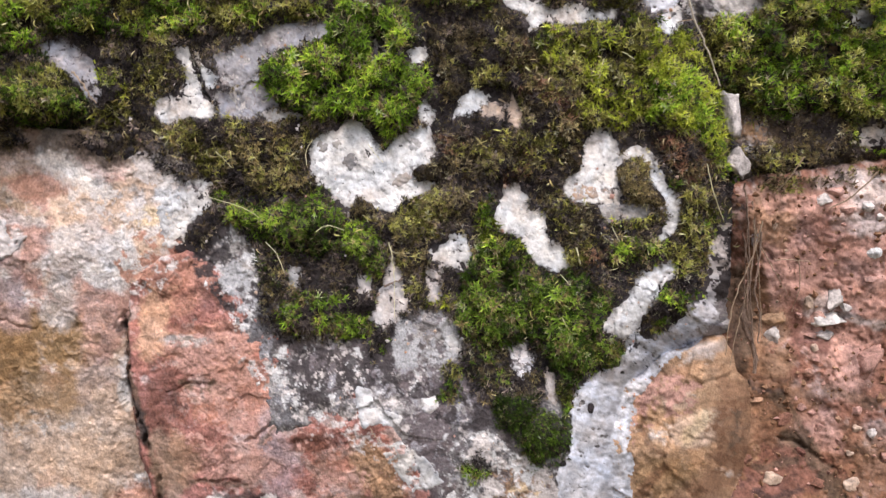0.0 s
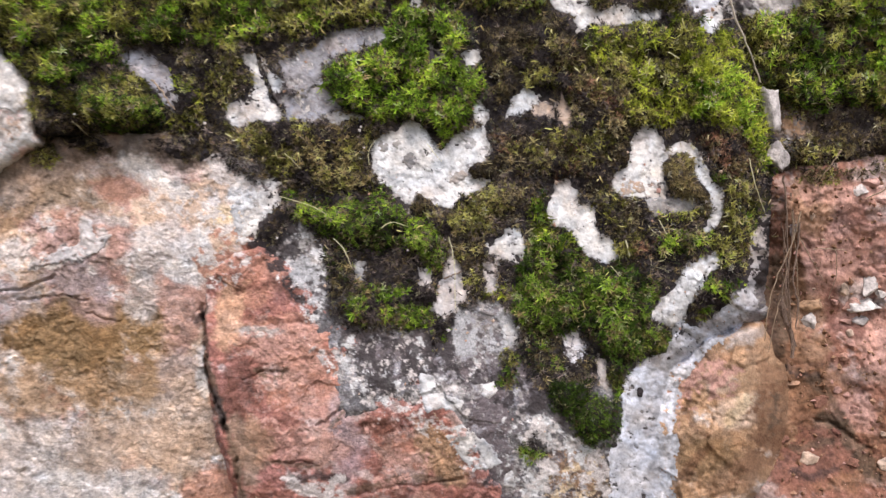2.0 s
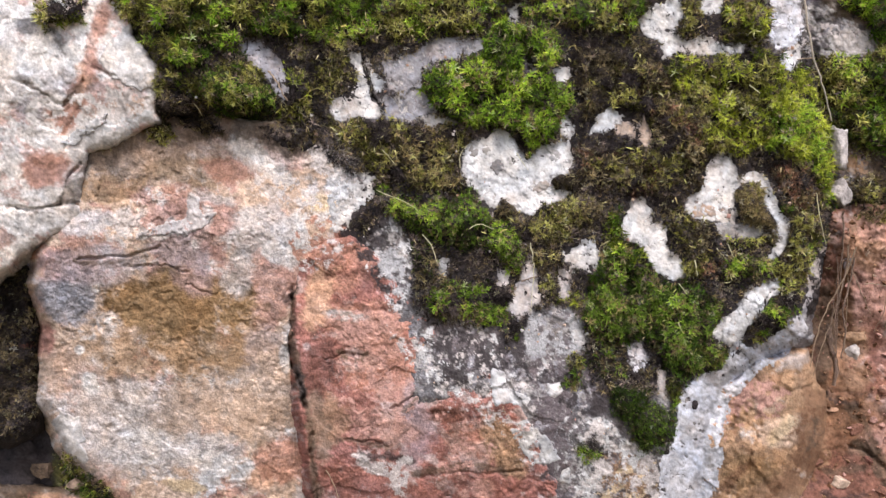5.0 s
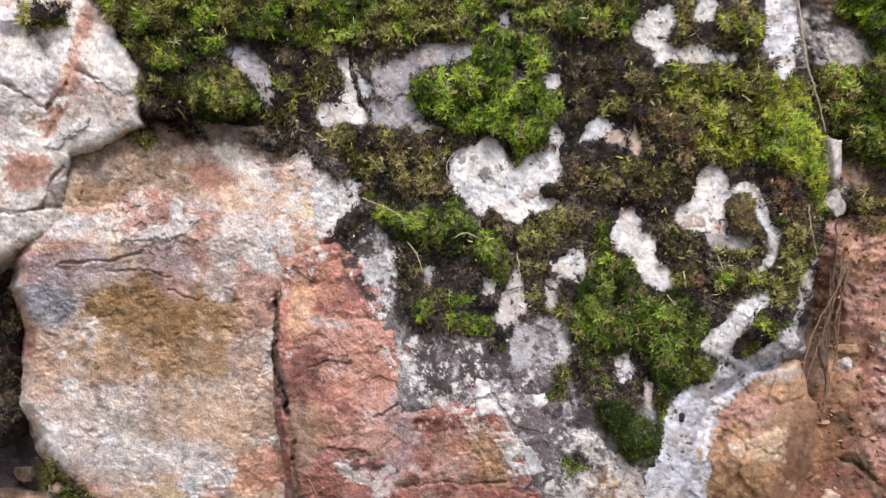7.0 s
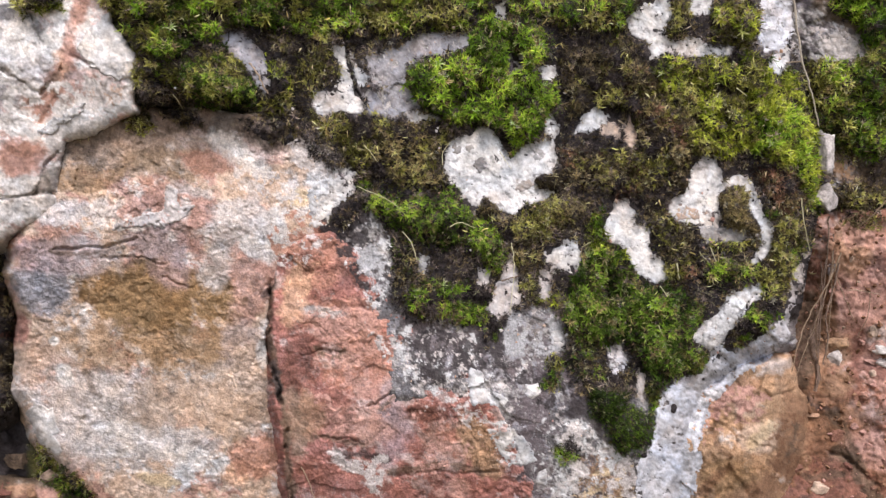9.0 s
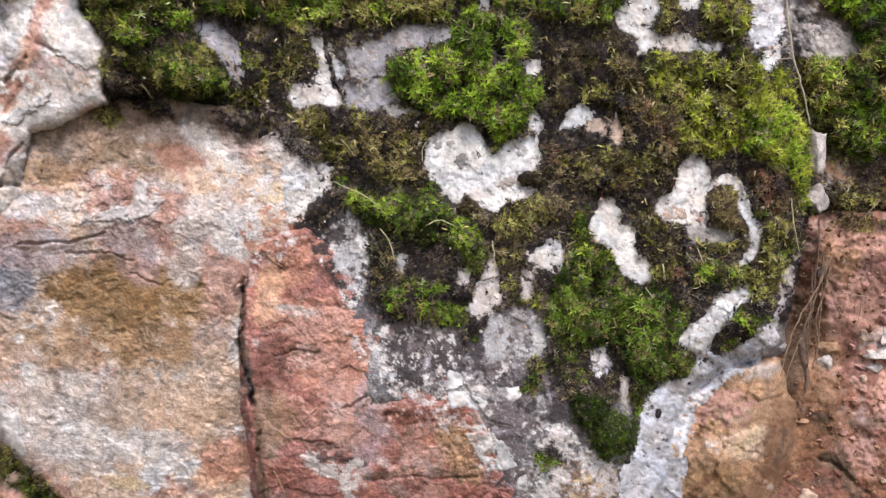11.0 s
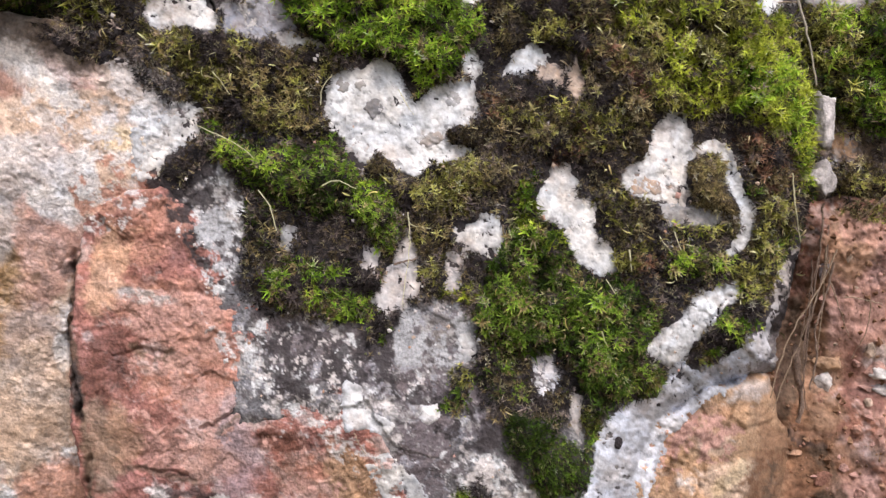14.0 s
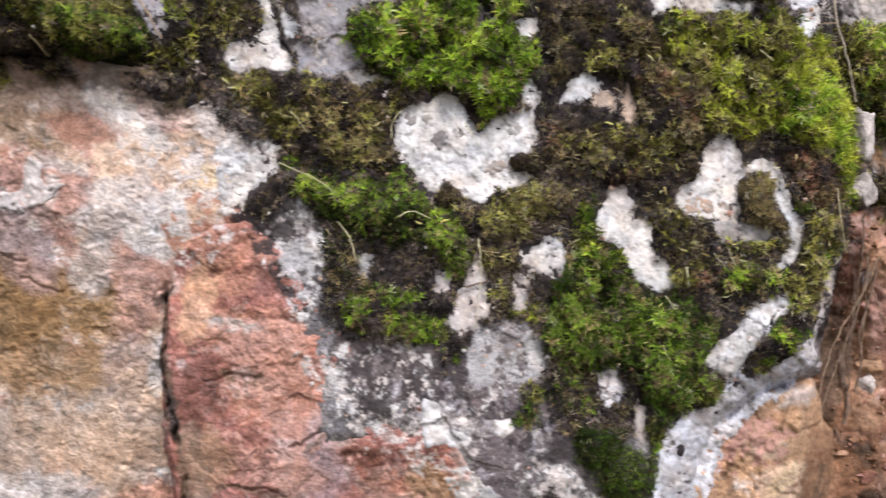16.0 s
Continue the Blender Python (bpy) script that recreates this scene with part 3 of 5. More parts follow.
film("rose", 0.5, 14, 153, [(545, 545), (600, 535), (640, 545), (660, 590), (610, 612), (560, 600)])
film("rose", 0.4, 13, 154, [(560, 630), (660, 610), (700, 660), (690, 740), (600, 760), (540, 700)])
film("rose", 0.36, 13, 155, [(720, 700), (820, 700), (870, 800), (860, 880), (740, 880)])
film("pale", 0.66, 14, 145, [(572, 800), (600, 795), (640, 815), (690, 805), (682, 840), (670, 880), (650, 870), (640, 835), (600, 825)])

# ---- the stones of the face ----
def up_to(x):
    return np.maximum(x, 0)


ochre_boulder = Stone(
    [(18, 425), (60, 395), (95, 360), (100, 300), (110, 235), (200, 190), (300, 190), (420, 200), (510, 214), (556, 232), (592, 272), (612, 305), (600, 345), (588, 400),
     (545, 440), (500, 480), (487, 540), (490, 620), (500, 700), (515, 790), (535, 900), (560, 1080), (260, 1080), (180, 890), (100, 812), (58, 770), (40, 735), (14, 690), (28, 560), (8, 490)],
    lambda a, b: 0.561 + 1.1e-4 * up_to(b - 400) + 6e-5 * up_to(120 - a) + 1.5e-4 * up_to(a - 430), lambda a, b: 0.005 + 0.05 * smooth(a, 120, 10) * smooth(b, 380, 460), 30, 0.0032, 11, 24, 1.3, 0.9, 0.55, 1.15)
ochre_boulder.cracks = [([(95, 440), (180, 440), (240, 425)], 7, 0.004), ([(180, 458), (250, 455), (290, 470)], 6, 0.0025), ([(140, 300), (128, 330)], 6, 0.004),
                        ([(480, 505), (460, 520)], 6, 0.004), ([(290, 495), (330, 510), (360, 500)], 6, 0.002)]
white_stone = Stone(
    [(-320, -320), (100, -320), (132, -60), (168, -15), (198, 30), (240, 95), (236, 130), (244, 194), (205, 220), (122, 256), (108, 308), (100, 370), (60, 400), (10, 415), (-60, 480), (-320, 420)],
    lambda a, b: 0.535 + 1.0e-4 * up_to(b - 110) * smooth(b, 460, 200) + 1.0e-4 * up_to(b - 110) * smooth(b, 200, 460) + 2e-5 * up_to(170 - a), 0.006, 22, 0.0026, 23, 40, 1.4, 0.9)
white_stone.cracks = [([(-20, 110), (35, 145), (75, 165), (110, 120)], 7, 0.002), ([(50, 28), (75, 76)], 5, 0.003), ([(-30, 345), (20, 352), (60, 342), (110, 345)], 9, 0.005),
                      ([(62, 342), (78, 300), (100, 270)], 8, 0.005), ([(130, 100), (160, 112)], 8, 0.002), ([(120, 40), (112, 110), (90, 190), (75, 240)], 6, 0.002)]
SEAM = [([(480, 500), (474, 560), (476, 610), (481, 645), (490, 680), (499, 712)], 10, 0.009), ([(503, 760), (508, 790), (513, 830), (522, 900)], 10, 0.009)]
ochre_boulder.cracks += SEAM
red_stone = Stone(
    [(490, 462), (518, 436), (545, 418), (582, 410), (628, 448), (672, 510), (728, 576), (752, 656), (830, 655), (876, 720), (915, 784), (940, 860), (965, 1080), (530, 1080), (511, 900), (494, 780), (483, 690), (477, 560)],
    lambda a, b: 0.576 + 1.2e-4 * up_to(b - 720), 0.001, 8, 0.0036, 37, -20, 1.3, 1.0, 1.1, 0.9)
red_stone.cracks = [([(530, 625), (570, 618), (600, 628)], 6, 0.003), ([(650, 720), (690, 700), (705, 690)], 7, 0.004), ([(570, 775), (620, 778), (660, 790)], 6, 0.003),
                    ([(700, 842), (760, 838), (880, 835)], 8, 0.004), ([(720, 730), (765, 735)], 10, 0.003), ([(700, 600), (700, 860)], 5, 0.0012), *SEAM]


def rock_depth(a, b):
    return 0.597 + 6e-5 * (np.minimum(a, 1150) - 844) - 6e-5 * (np.minimum(b, 700) - 350) - 1.35e-4 * up_to(600 - np.maximum(a, 300)) + 1.0e-4 * up_to(b - 760)


mossy_rock = Stone(
    [(80, -320), (112, -60), (158, -15), (195, 40), (230, 110), (236, 182), (330, 190), (420, 210), (520, 236), (560, 300), (545, 405), (585, 470), (610, 560), (660, 628), (690, 722), (780, 722),
     (812, 758), (852, 818), (878, 874), (893, 1080), (1150, 1080), (1205, 890), (1225, 780), (1245, 705), (1300, 668), (1395, 610), (1412, 520), (1440, 450), (1462, 370), (1462, 250), (1440, 150), (1412, 30), (1420, -320)],
    rock_depth, lambda a, b: 0.020 * smooth(a, 420, 560) * smooth(b, 280, 400) + (0.005 + 0.026 * smooth(b, 120, 185)) * smooth(a, 560, 420) + 0.003 + 0.086 * smooth(a, 1080, 1330), 110, 0.0034, 53, 10, 1.0)
mossy_rock.cracks = [([(612, 88), (625, 125), (632, 165), (642, 172)], 6, 0.006), ([(500, 170), (535, 200), (520, 240)], 12, 0.006), ([(755, 270), (745, 330)], 16, 0.006),
                     ([(1340, 520), (1290, 600), (1250, 640)], 8, 0.006), ([(1160, 730), (1150, 790)], 6, 0.004)]
tan_stone = Stone(
    [(1212, 730), (1242, 688), (1310, 652), (1388, 636), (1402, 690), (1440, 714), (1452, 770), (1432, 830), (1384, 880), (1320, 940), (1240, 1080), (1130, 1080), (1180, 890)],
    lambda a, b: 0.642 + 1.3e-4 * (a - 1290) + 9.5e-4 * up_to(a - 1370 + 0.25 * up_to(b - 760)) + 2.2e-4 * up_to(b - 800), 0.002, 20, 0.0065, 61, 70, 1.2, 1.0, 1.4, 1.0)
back_stone = Stone(
    [(1390, -320), (2150, -320), (2150, 350), (1700, 372), (1560, 385), (1500, 380), (1450, 392), (1420, 300), (1400, 100)],
    lambda a, b: 0.668 + 6e-5 * (a - 1450) + 2e-5 * (b - 50), 0.03, 60, 0.006, 73, 0, 1.0)
soil_face = Stone(
    [(1380, 660), (1420, 500), (1440, 372), (1560, 372), (2150, 340), (2150, 1300), (1120, 1300), (1180, 1000), (1270, 900), (1380, 760)],
    lambda a, b: np.minimum(0.684 + 1.7e-4 * up_to(b - 440), 0.718) + 0.010 * smooth(np.hypot((a - 1440) / 40, (b - 560) / 130), 1.2, 0.4) - 1.2e-4 * up_to(b - 900), 0.006, 30, 0.0095, 89, -25, 1.2, 1.0, 0.9, 0.5)
soil_face.cracks = [([(1400, 690), (1430, 702), (1480, 712)], 5, 0.005), ([(1470, 800), (1510, 820), (1555, 860)], 9, 0.008)]
gap_floor = Stone([(-320, 400), (60, 400), (60, 600), (80, 760), (200, 860), (300, 1080), (-320, 1080)], lambda a, b: 0.665 + 0 * a, 0.01, 30, 0.010, 97, 0, 1.0)

BOULDER_LINES_FIRST = [
    ("quartz", 6, 0.9, [(200, 402), (240, 398), (285, 385), (298, 360), (300, 335)]), ("pale", 8, 0.7, [(298, 335), (330, 335), (370, 345)]), ("quartz", 9, 0.85, [(375, 240), (410, 262), (450, 300), (470, 310)]), ("quartz", 7, 0.7, [(330, 360), (320, 400), (300, 420)]),
    ("umber", 5, 0.7, [(90, 446), (130, 448), (182, 443)]), ("umber", 4, 0.6, [(222, 472), (250, 456), (278, 474)]),
]
BOULDER_LINES_SECOND = [
    # dark lines near a = 490: brown crack stain with the crack's shade painted in
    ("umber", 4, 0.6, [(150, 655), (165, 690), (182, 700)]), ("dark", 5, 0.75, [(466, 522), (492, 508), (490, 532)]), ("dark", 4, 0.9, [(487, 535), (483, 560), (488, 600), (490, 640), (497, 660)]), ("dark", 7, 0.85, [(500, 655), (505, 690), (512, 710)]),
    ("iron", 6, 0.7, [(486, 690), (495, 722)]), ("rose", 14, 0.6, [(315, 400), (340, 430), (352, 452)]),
]
BOULDER_VEINS_AND_SHADE = BOULDER_LINES_FIRST + BOULDER_LINES_SECOND
BOULDER_SPOTS_FIRST = [
    ("mauve", 80, 455, 80, 34, 8, 0.85), ("pale", 190, 745, 130, 100, 0, 0.6), ("blue", 76, 512, 46, 34, 20, 0.9), ("umber", 150, 300, 30, 40, 20, 0.4),
    ("red", 30, 585, 26, 40, 0, 0.8), ("rose", 70, 640, 40, 60, 0, 0.6), ("white", 270, 772, 44, 24, -10, 0.8), ("quartz", 328, 770, 20, 16, 30, 0.9),
    ("quartz", 352, 822, 18, 16, 0, 0.9), ("white", 215, 796, 46, 16, 0, 0.8), ("peach", 420, 835, 26, 30, 30, 0.9), ("sand", 285, 850, 40, 14, 10, 0.9),
    ("white", 480, 405, 30, 46, 10, 0.8), ("white", 590, 330, 50, 60, 0, 0.8),
]
BOULDER_SPOTS_SECOND = [
    ("grey", 100, 270, 24, 30, 0, 0.7), ("sand", 535, 350, 30, 20, 0, 0.8), ("mauve", 300, 480, 40, 34, 0, 0.6), ("pale", 380, 470, 30, 50, 10, 0.7),
    ("pale", 480, 600, 24, 50, 0, 0.8), ("lilac", 130, 450, 90, 40, 8, 0.7), ("cream", 75, 640, 50, 60, 0, 0.7), ("rose", 120, 690, 60, 60, 10, 0.4),
    ("lilac", 430, 620, 50, 60, 10, 0.5), ("pale", 150, 740, 110, 90, 0, 0.8), ("cream", 330, 720, 120, 60, 0, 0.8), ("pale", 300, 790, 110, 36, 0, 0.8),
    ("cream", 420, 700, 60, 90, 10, 0.8), ("ochre", 180, 620, 90, 50, 10, 0.5),
]
BOULDER_SPOTS_THIRD = [
    ("salmon", 455, 810, 50, 46, 0, 0.85), ("pale", 425, 400, 60, 70, 40, 0.8), ("quartz", 96, 606, 13, 10, 0, 1.0), ("quartz", 114, 664, 15, 24, -20, 1.0),
    ("quartz", 205, 760, 50, 16, 0, 0.6), ("quartz", 330, 805, 60, 22, 10, 0.6), ("quartz", 465, 625, 16, 30, 0, 0.8), ("quartz", 425, 264, 62, 17, 38, 0.7),
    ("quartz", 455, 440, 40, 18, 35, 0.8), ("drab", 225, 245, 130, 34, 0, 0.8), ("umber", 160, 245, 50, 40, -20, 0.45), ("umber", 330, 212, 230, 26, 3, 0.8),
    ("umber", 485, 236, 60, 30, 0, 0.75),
]
ochre_boulder.build("boulder", "cream", [
    ("pale", 330, 250, 230, 50, 4, 0.5), ("drab", 210, 262, 130, 50, 10, 0.9), ("ochre", 300, 290, 90, 30, 5, 0.5), ("salmon", 365, 285, 60, 26, 15, 0.85), ("ochre", 150, 320, 60, 28, 0, 0.6),
    ("pink", 330, 365, 80, 40, 20, 0.9), ("pink", 440, 490, 60, 80, 5, 0.8), ("lilac", 275, 430, 70, 60, 20, 0.8), ("pale", 130, 375, 90, 26, -8, 0.8),
    ("ochre", 265, 525, 160, 70, 8, 1.0), ("ochre", 330, 610, 130, 55, 5, 0.75), ("blue", 75, 500, 60, 60, 20, 0.95)],
    1.8, "large ochre and cream boulder with pink veins, bedded in the bank", lime=0.85, rust="pink", veins=BOULDER_VEINS_AND_SHADE, more=BOULDER_SPOTS_FIRST + BOULDER_SPOTS_SECOND + BOULDER_SPOTS_THIRD)
PALE_VEINS = [
    ("salmon", 13, 0.65, [(152, -10), (136, 40), (125, 85), (102, 140), (82, 190), (70, 222)]), ("peach", 7, 0.6, [(100, 100), (112, 130), (90, 160)]), ("quartz", 8, 0.95, [(72, 234), (110, 206), (152, 180)]),
    ("umber", 6, 0.6, [(-10, 112), (30, 140), (58, 165), (84, 152), (100, 132)]), ("iron", 8, 0.7, [(128, 96), (150, 106), (166, 110)]), ("ash", 5, 0.5, [(54, 28), (62, 58), (75, 76)]),
    ("lilac", 5, 0.5, [(112, 140), (150, 128), (172, 160)]), ("umber", 5, 0.5, [(20, 350), (60, 342), (96, 320)])]
white_stone.build("pale_stone", "quartz", [
    ("white", 50, 90, 70, 60, 20, 0.8), ("rose", 160, 150, 80, 34, 10, 0.7), ("cream", 200, 165, 50, 18, 5, 0.6), ("lilac", 20, 175, 40, 22, 10, 0.5), ("salmon", 60, 175, 30, 36, 30, 0.8),
    ("salmon", 80, 220, 26, 20, 0, 0.7), ("pink", 38, 280, 60, 36, 0, 1.0), ("salmon", 40, 268, 30, 14, 0, 0.7), ("quartz", 25, 328, 36, 14, 10, 1.0), ("quartz", 18, 372, 36, 20, 10, 1.0),
    ("quartz", 20, 222, 56, 15, 12, 0.9), ("ash", 6, 22, 22, 18, 0, 0.9), ("umber", 88, 320, 18, 34, 20, 0.5)],
    2.2, "pale broken stone, white and salmon, beside the moss", QUARTZ, lime=0.7, rust="rose", veins=PALE_VEINS, more=[("rose", 138, 25, 18, 46, 14, 0.8), ("pink", 118, 90, 15, 46, 10, 0.8), ("iron", 134, 98, 15, 8, 10, 0.7), ("rose", 102, 140, 18, 42, 25, 0.8), ("rose", 82, 190, 20, 36, 25, 0.7), ("cream", 190, 170, 40, 16, 0, 0.5), ("lilac", 60, 120, 40, 30, 20, 0.4)])
RED_LINES_FIRST = [
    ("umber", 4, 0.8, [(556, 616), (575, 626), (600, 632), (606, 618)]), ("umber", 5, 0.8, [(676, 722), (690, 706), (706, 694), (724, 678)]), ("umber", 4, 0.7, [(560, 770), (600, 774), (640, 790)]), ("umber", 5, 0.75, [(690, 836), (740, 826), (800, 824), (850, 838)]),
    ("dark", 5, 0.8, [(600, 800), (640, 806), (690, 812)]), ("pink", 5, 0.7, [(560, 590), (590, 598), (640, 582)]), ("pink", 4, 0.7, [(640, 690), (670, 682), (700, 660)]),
]
RED_LINES_SECOND = [
    # umber and dark down the left edge: crack stain plus painted shade
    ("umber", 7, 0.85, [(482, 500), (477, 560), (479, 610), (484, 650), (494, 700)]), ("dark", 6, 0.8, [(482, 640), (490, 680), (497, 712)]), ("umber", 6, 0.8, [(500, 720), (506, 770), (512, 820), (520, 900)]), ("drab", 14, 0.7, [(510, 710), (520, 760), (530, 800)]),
    ("iron", 7, 0.7, [(535, 450), (545, 480), (600, 470), (640, 500)]), ("iron", 6, 0.7, [(545, 530), (600, 538), (660, 536)]),
]
RED_VEINS_AND_SHADE = RED_LINES_FIRST + RED_LINES_SECOND
RED_SPOTS_FIRST = [
    ("salmon", 560, 470, 60, 60, 20, 0.6), ("salmon", 600, 560, 80, 40, 10, 0.9), ("pink", 570, 560, 40, 16, 5, 0.8), ("salmon", 640, 650, 70, 50, 0, 0.6),
    ("tan", 530, 730, 30, 60, 0, 0.8), ("rose", 680, 730, 40, 70, 10, 0.6), ("pink", 600, 740, 60, 30, 0, 0.5), ("iron", 750, 735, 50, 18, 5, 0.8),
    ("salmon", 800, 780, 60, 40, 10, 0.5), ("tan", 850, 790, 40, 60, -20, 0.8), ("iron", 560, 840, 50, 30, 0, 0.8), ("iron", 516, 740, 24, 170, -3, 0.75),
    ("rose", 640, 560, 46, 36, 20, 0.8),
]
RED_SPOTS_SECOND = [
    ("lilac", 690, 720, 22, 60, 5, 0.55), ("peach", 525, 520, 36, 60, 15, 0.9), ("pale", 570, 552, 44, 11, 8, 0.85), ("pink", 620, 590, 70, 34, 15, 0.8),
    ("iron", 530, 640, 34, 70, 0, 0.7), ("mauve", 695, 760, 34, 60, 0, 0.7), ("tan", 545, 735, 36, 40, 0, 0.7), ("pink", 650, 760, 50, 26, 0, 0.6),
    ("buff", 850, 790, 30, 60, -25, 0.8), ("iron", 755, 732, 34, 16, 8, 0.9), ("pink", 810, 865, 26, 26, 0, 0.7),
]
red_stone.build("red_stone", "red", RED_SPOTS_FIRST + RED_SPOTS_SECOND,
    1.7, "brick-red rough stone wedged beside a deep crack", lime=0.5, rust="iron", veins=RED_VEINS_AND_SHADE)
ROCK_SPOTS_FIRST = [
    ("grey", 690, 150, 70, 70, 10, 0.95), ("grey", 790, 75, 60, 20, 0, 0.8), ("grey", 650, 480, 60, 90, 10, 0.9), ("ash", 770, 640, 140, 100, 0, 0.95),
    ("ash", 700, 560, 60, 120, -20, 0.8), ("ash", 860, 780, 60, 120, -20, 0.8), ("ash", 950, 600, 70, 80, 0, 0.95), ("ash", 900, 700, 110, 80, 0, 0.9),
    ("ash", 960, 800, 140, 110, 0, 0.85), ("plum", 990, 670, 100, 60, 0, 0.95), ("plum", 930, 755, 40, 90, 8, 0.95), ("plum", 938, 850, 44, 60, 0, 0.9),
    ("plum", 800, 610, 90, 50, 0, 0.8), ("plum", 900, 640, 60, 50, 0, 0.8),
]
ROCK_SPOTS_SECOND = [
    ("dark", 860, 590, 24, 30, 0, 0.7), ("plum", 745, 640, 30, 36, 0, 0.7), ("buff", 1065, 850, 60, 50, 0, 0.7), ("plum", 730, 560, 26, 40, 0, 0.7),
    ("dark", 600, 395, 30, 45, 10, 0.9), ("ash", 1090, 640, 40, 40, 0, 0.7), ("ash", 1180, 780, 80, 140, 0, 0.7), ("grey", 1350, 620, 80, 40, -30, 0.8),
    ("grey", 1390, 40, 70, 80, 0, 0.9), ("pale", 560, 290, 50, 60, 0, 0.8), ("ash", 470, 250, 60, 26, 0, 0.8), ("tan", 1210, 380, 45, 22, 0, 0.8),
    ("grey", 1290, 420, 60, 20, 0, 0.8), ("ash", 1200, 200, 40, 50, 20, 0.6),
]
mossy_rock.build("mossy_rock", "dark", ROCK_SPOTS_FIRST + ROCK_SPOTS_SECOND,
    3.4, "dark rock overgrown with moss and white lichen", mottle=True, fine=((600, 1160, 1.9), (370, 900, 1.9)))
# cream at (1345, 775), with the sand line through it, is a painted highlight
tan_stone.build("tan_stone", "buff", [("cream", 1345, 775, 46, 30, -20, 0.9), ("tan", 1300, 700, 60, 30, -20, 0.7), ("ochre", 1290, 850, 60, 40, 0, 0.6), ("cream", 1325, 725, 26, 18, 0, 0.7), ("pale", 1370, 650, 40, 14, -20, 0.5), ("loam", 1416, 780, 40, 110, 0, 0.7), ("earth", 1330, 880, 60, 30, -30, 0.7)],
                # loam and umber lines: brown crumbs and the darkness of holes, as colour
                2.6, "tan lump of rock below the lichen band", lime=0.4, rust="earth", veins=[("loam", 6, 0.7, [(1262, 758), (1274, 790), (1292, 806)]), ("loam", 8, 0.8, [(1246, 866), (1264, 842), (1292, 830)]), ("umber", 6, 0.7, [(1406, 756), (1400, 800), (1388, 832)]), ("sand", 10, 0.8, [(1330, 790), (1352, 768), (1362, 752)])])
back_stone.build("mossy_stone", "umber", [("pale", 1480, 85, 60, 40, 10, 0.8), ("grey", 1430, 60, 40, 50, 0, 0.8), ("dark", 1640, 330, 110, 50, 0, 0.8), ("tan", 1490, 295, 22, 20, 0, 0.9), ("ash", 1500, 350, 50, 40, 0, 0.5)],
                 3.4, "moss-covered stone set back above the red soil", mottle=True)
SOIL_SPOTS_FIRST = [
    ("rose", 1640, 520, 150, 130, 8, 0.75), ("rose", 1660, 450, 130, 60, 8, 0.95), ("pale", 1690, 420, 110, 36, 8, 0.7), ("pale", 1650, 470, 60, 20, 8, 0.6),
    ("pink", 1560, 640, 60, 40, 0, 0.7), ("loam", 1560, 870, 140, 60, 0, 0.8), ("loam", 1450, 790, 100, 110, 0, 0.75), ("loam", 1452, 590, 32, 130, 6, 0.85),
    ("rose", 1580, 424, 80, 26, 8, 0.95), ("iron", 1568, 466, 80, 18, 5, 0.6), ("earth", 1488, 520, 46, 130, 8, 0.6), ("earth", 1400, 760, 70, 60, 0, 0.5),
    ("pink", 1610, 690, 36, 70, 25, 0.9), ("pink", 1530, 775, 46, 30, 40, 0.9),
]
SOIL_SPOTS_SECOND = [
    ("rose", 1590, 560, 60, 60, 0, 0.7), ("iron", 1535, 560, 26, 40, 0, 0.6), ("iron", 1450, 860, 90, 50, 0, 0.7), ("iron", 1540, 830, 26, 60, -40, 0.75),
    ("tan", 1470, 625, 40, 34, 0, 0.8), ("loam", 1590, 830, 60, 40, 0, 0.6), ("loam", 1490, 745, 60, 40, 0, 0.7), ("rose", 1600, 640, 60, 80, 10, 0.7),
    # umber at (1428, 590): brown soil with the root recess's shade in its colour
    ("pink", 1545, 800, 30, 40, -30, 0.9), ("earth", 1470, 680, 40, 30, 0, 0.8), ("umber", 1428, 590, 36, 120, 8, 0.85), ("rose", 1535, 530, 66, 80, 0, 0.85),
    ("pink", 1535, 565, 56, 46, 0, 0.6), ("peach", 1508, 440, 46, 56, 0, 0.6),
]
SOIL_SPOTS_THIRD = [
    ("pink", 1545, 422, 60, 26, 8, 0.8), ("pale", 1570, 590, 40, 26, 0, 0.6),
]
soil_face.build("red_soil", "soil", SOIL_SPOTS_FIRST + SOIL_SPOTS_SECOND + SOIL_SPOTS_THIRD,
    3.0, "red crumbling soil with embedded pale stones", SOIL, "soil", lime=0.3, rust="iron", kind="structure", veins=[
    # the dark and umber lines paint the shade of crevices in the soil
    ("dark", 5, 0.7, [(1402, 700), (1440, 716), (1482, 726)]), ("umber", 12, 0.85, [(1478, 800), (1512, 820), (1540, 860), (1552, 905)]), ("umber", 8, 0.75, [(1470, 730), (1500, 770), (1516, 812)]), ("iron", 9, 0.8, [(1522, 590), (1515, 640), (1562, 662)]),
    ("umber", 7, 0.7, [(1400, 830), (1440, 850), (1490, 840)]), ("dark", 5, 0.6, [(1420, 880), (1450, 900), (1500, 890)]), ("umber", 8, 0.6, [(1560, 730), (1620, 760), (1680, 750)]), ("pale", 7, 0.6, [(1600, 610), (1650, 640), (1700, 630)])])
# near-black colour and dark patch carry the gap's shadow
gap_floor.build("gap_floor", "dark", [("dark", 20, 620, 60, 200, 0, 0.9), ("olive", 120, 830, 80, 60, 30, 0.7)], 5.0, "earth in the gap under the boulder, coloured dark for its shade", SOIL, "soil", kind="structure")

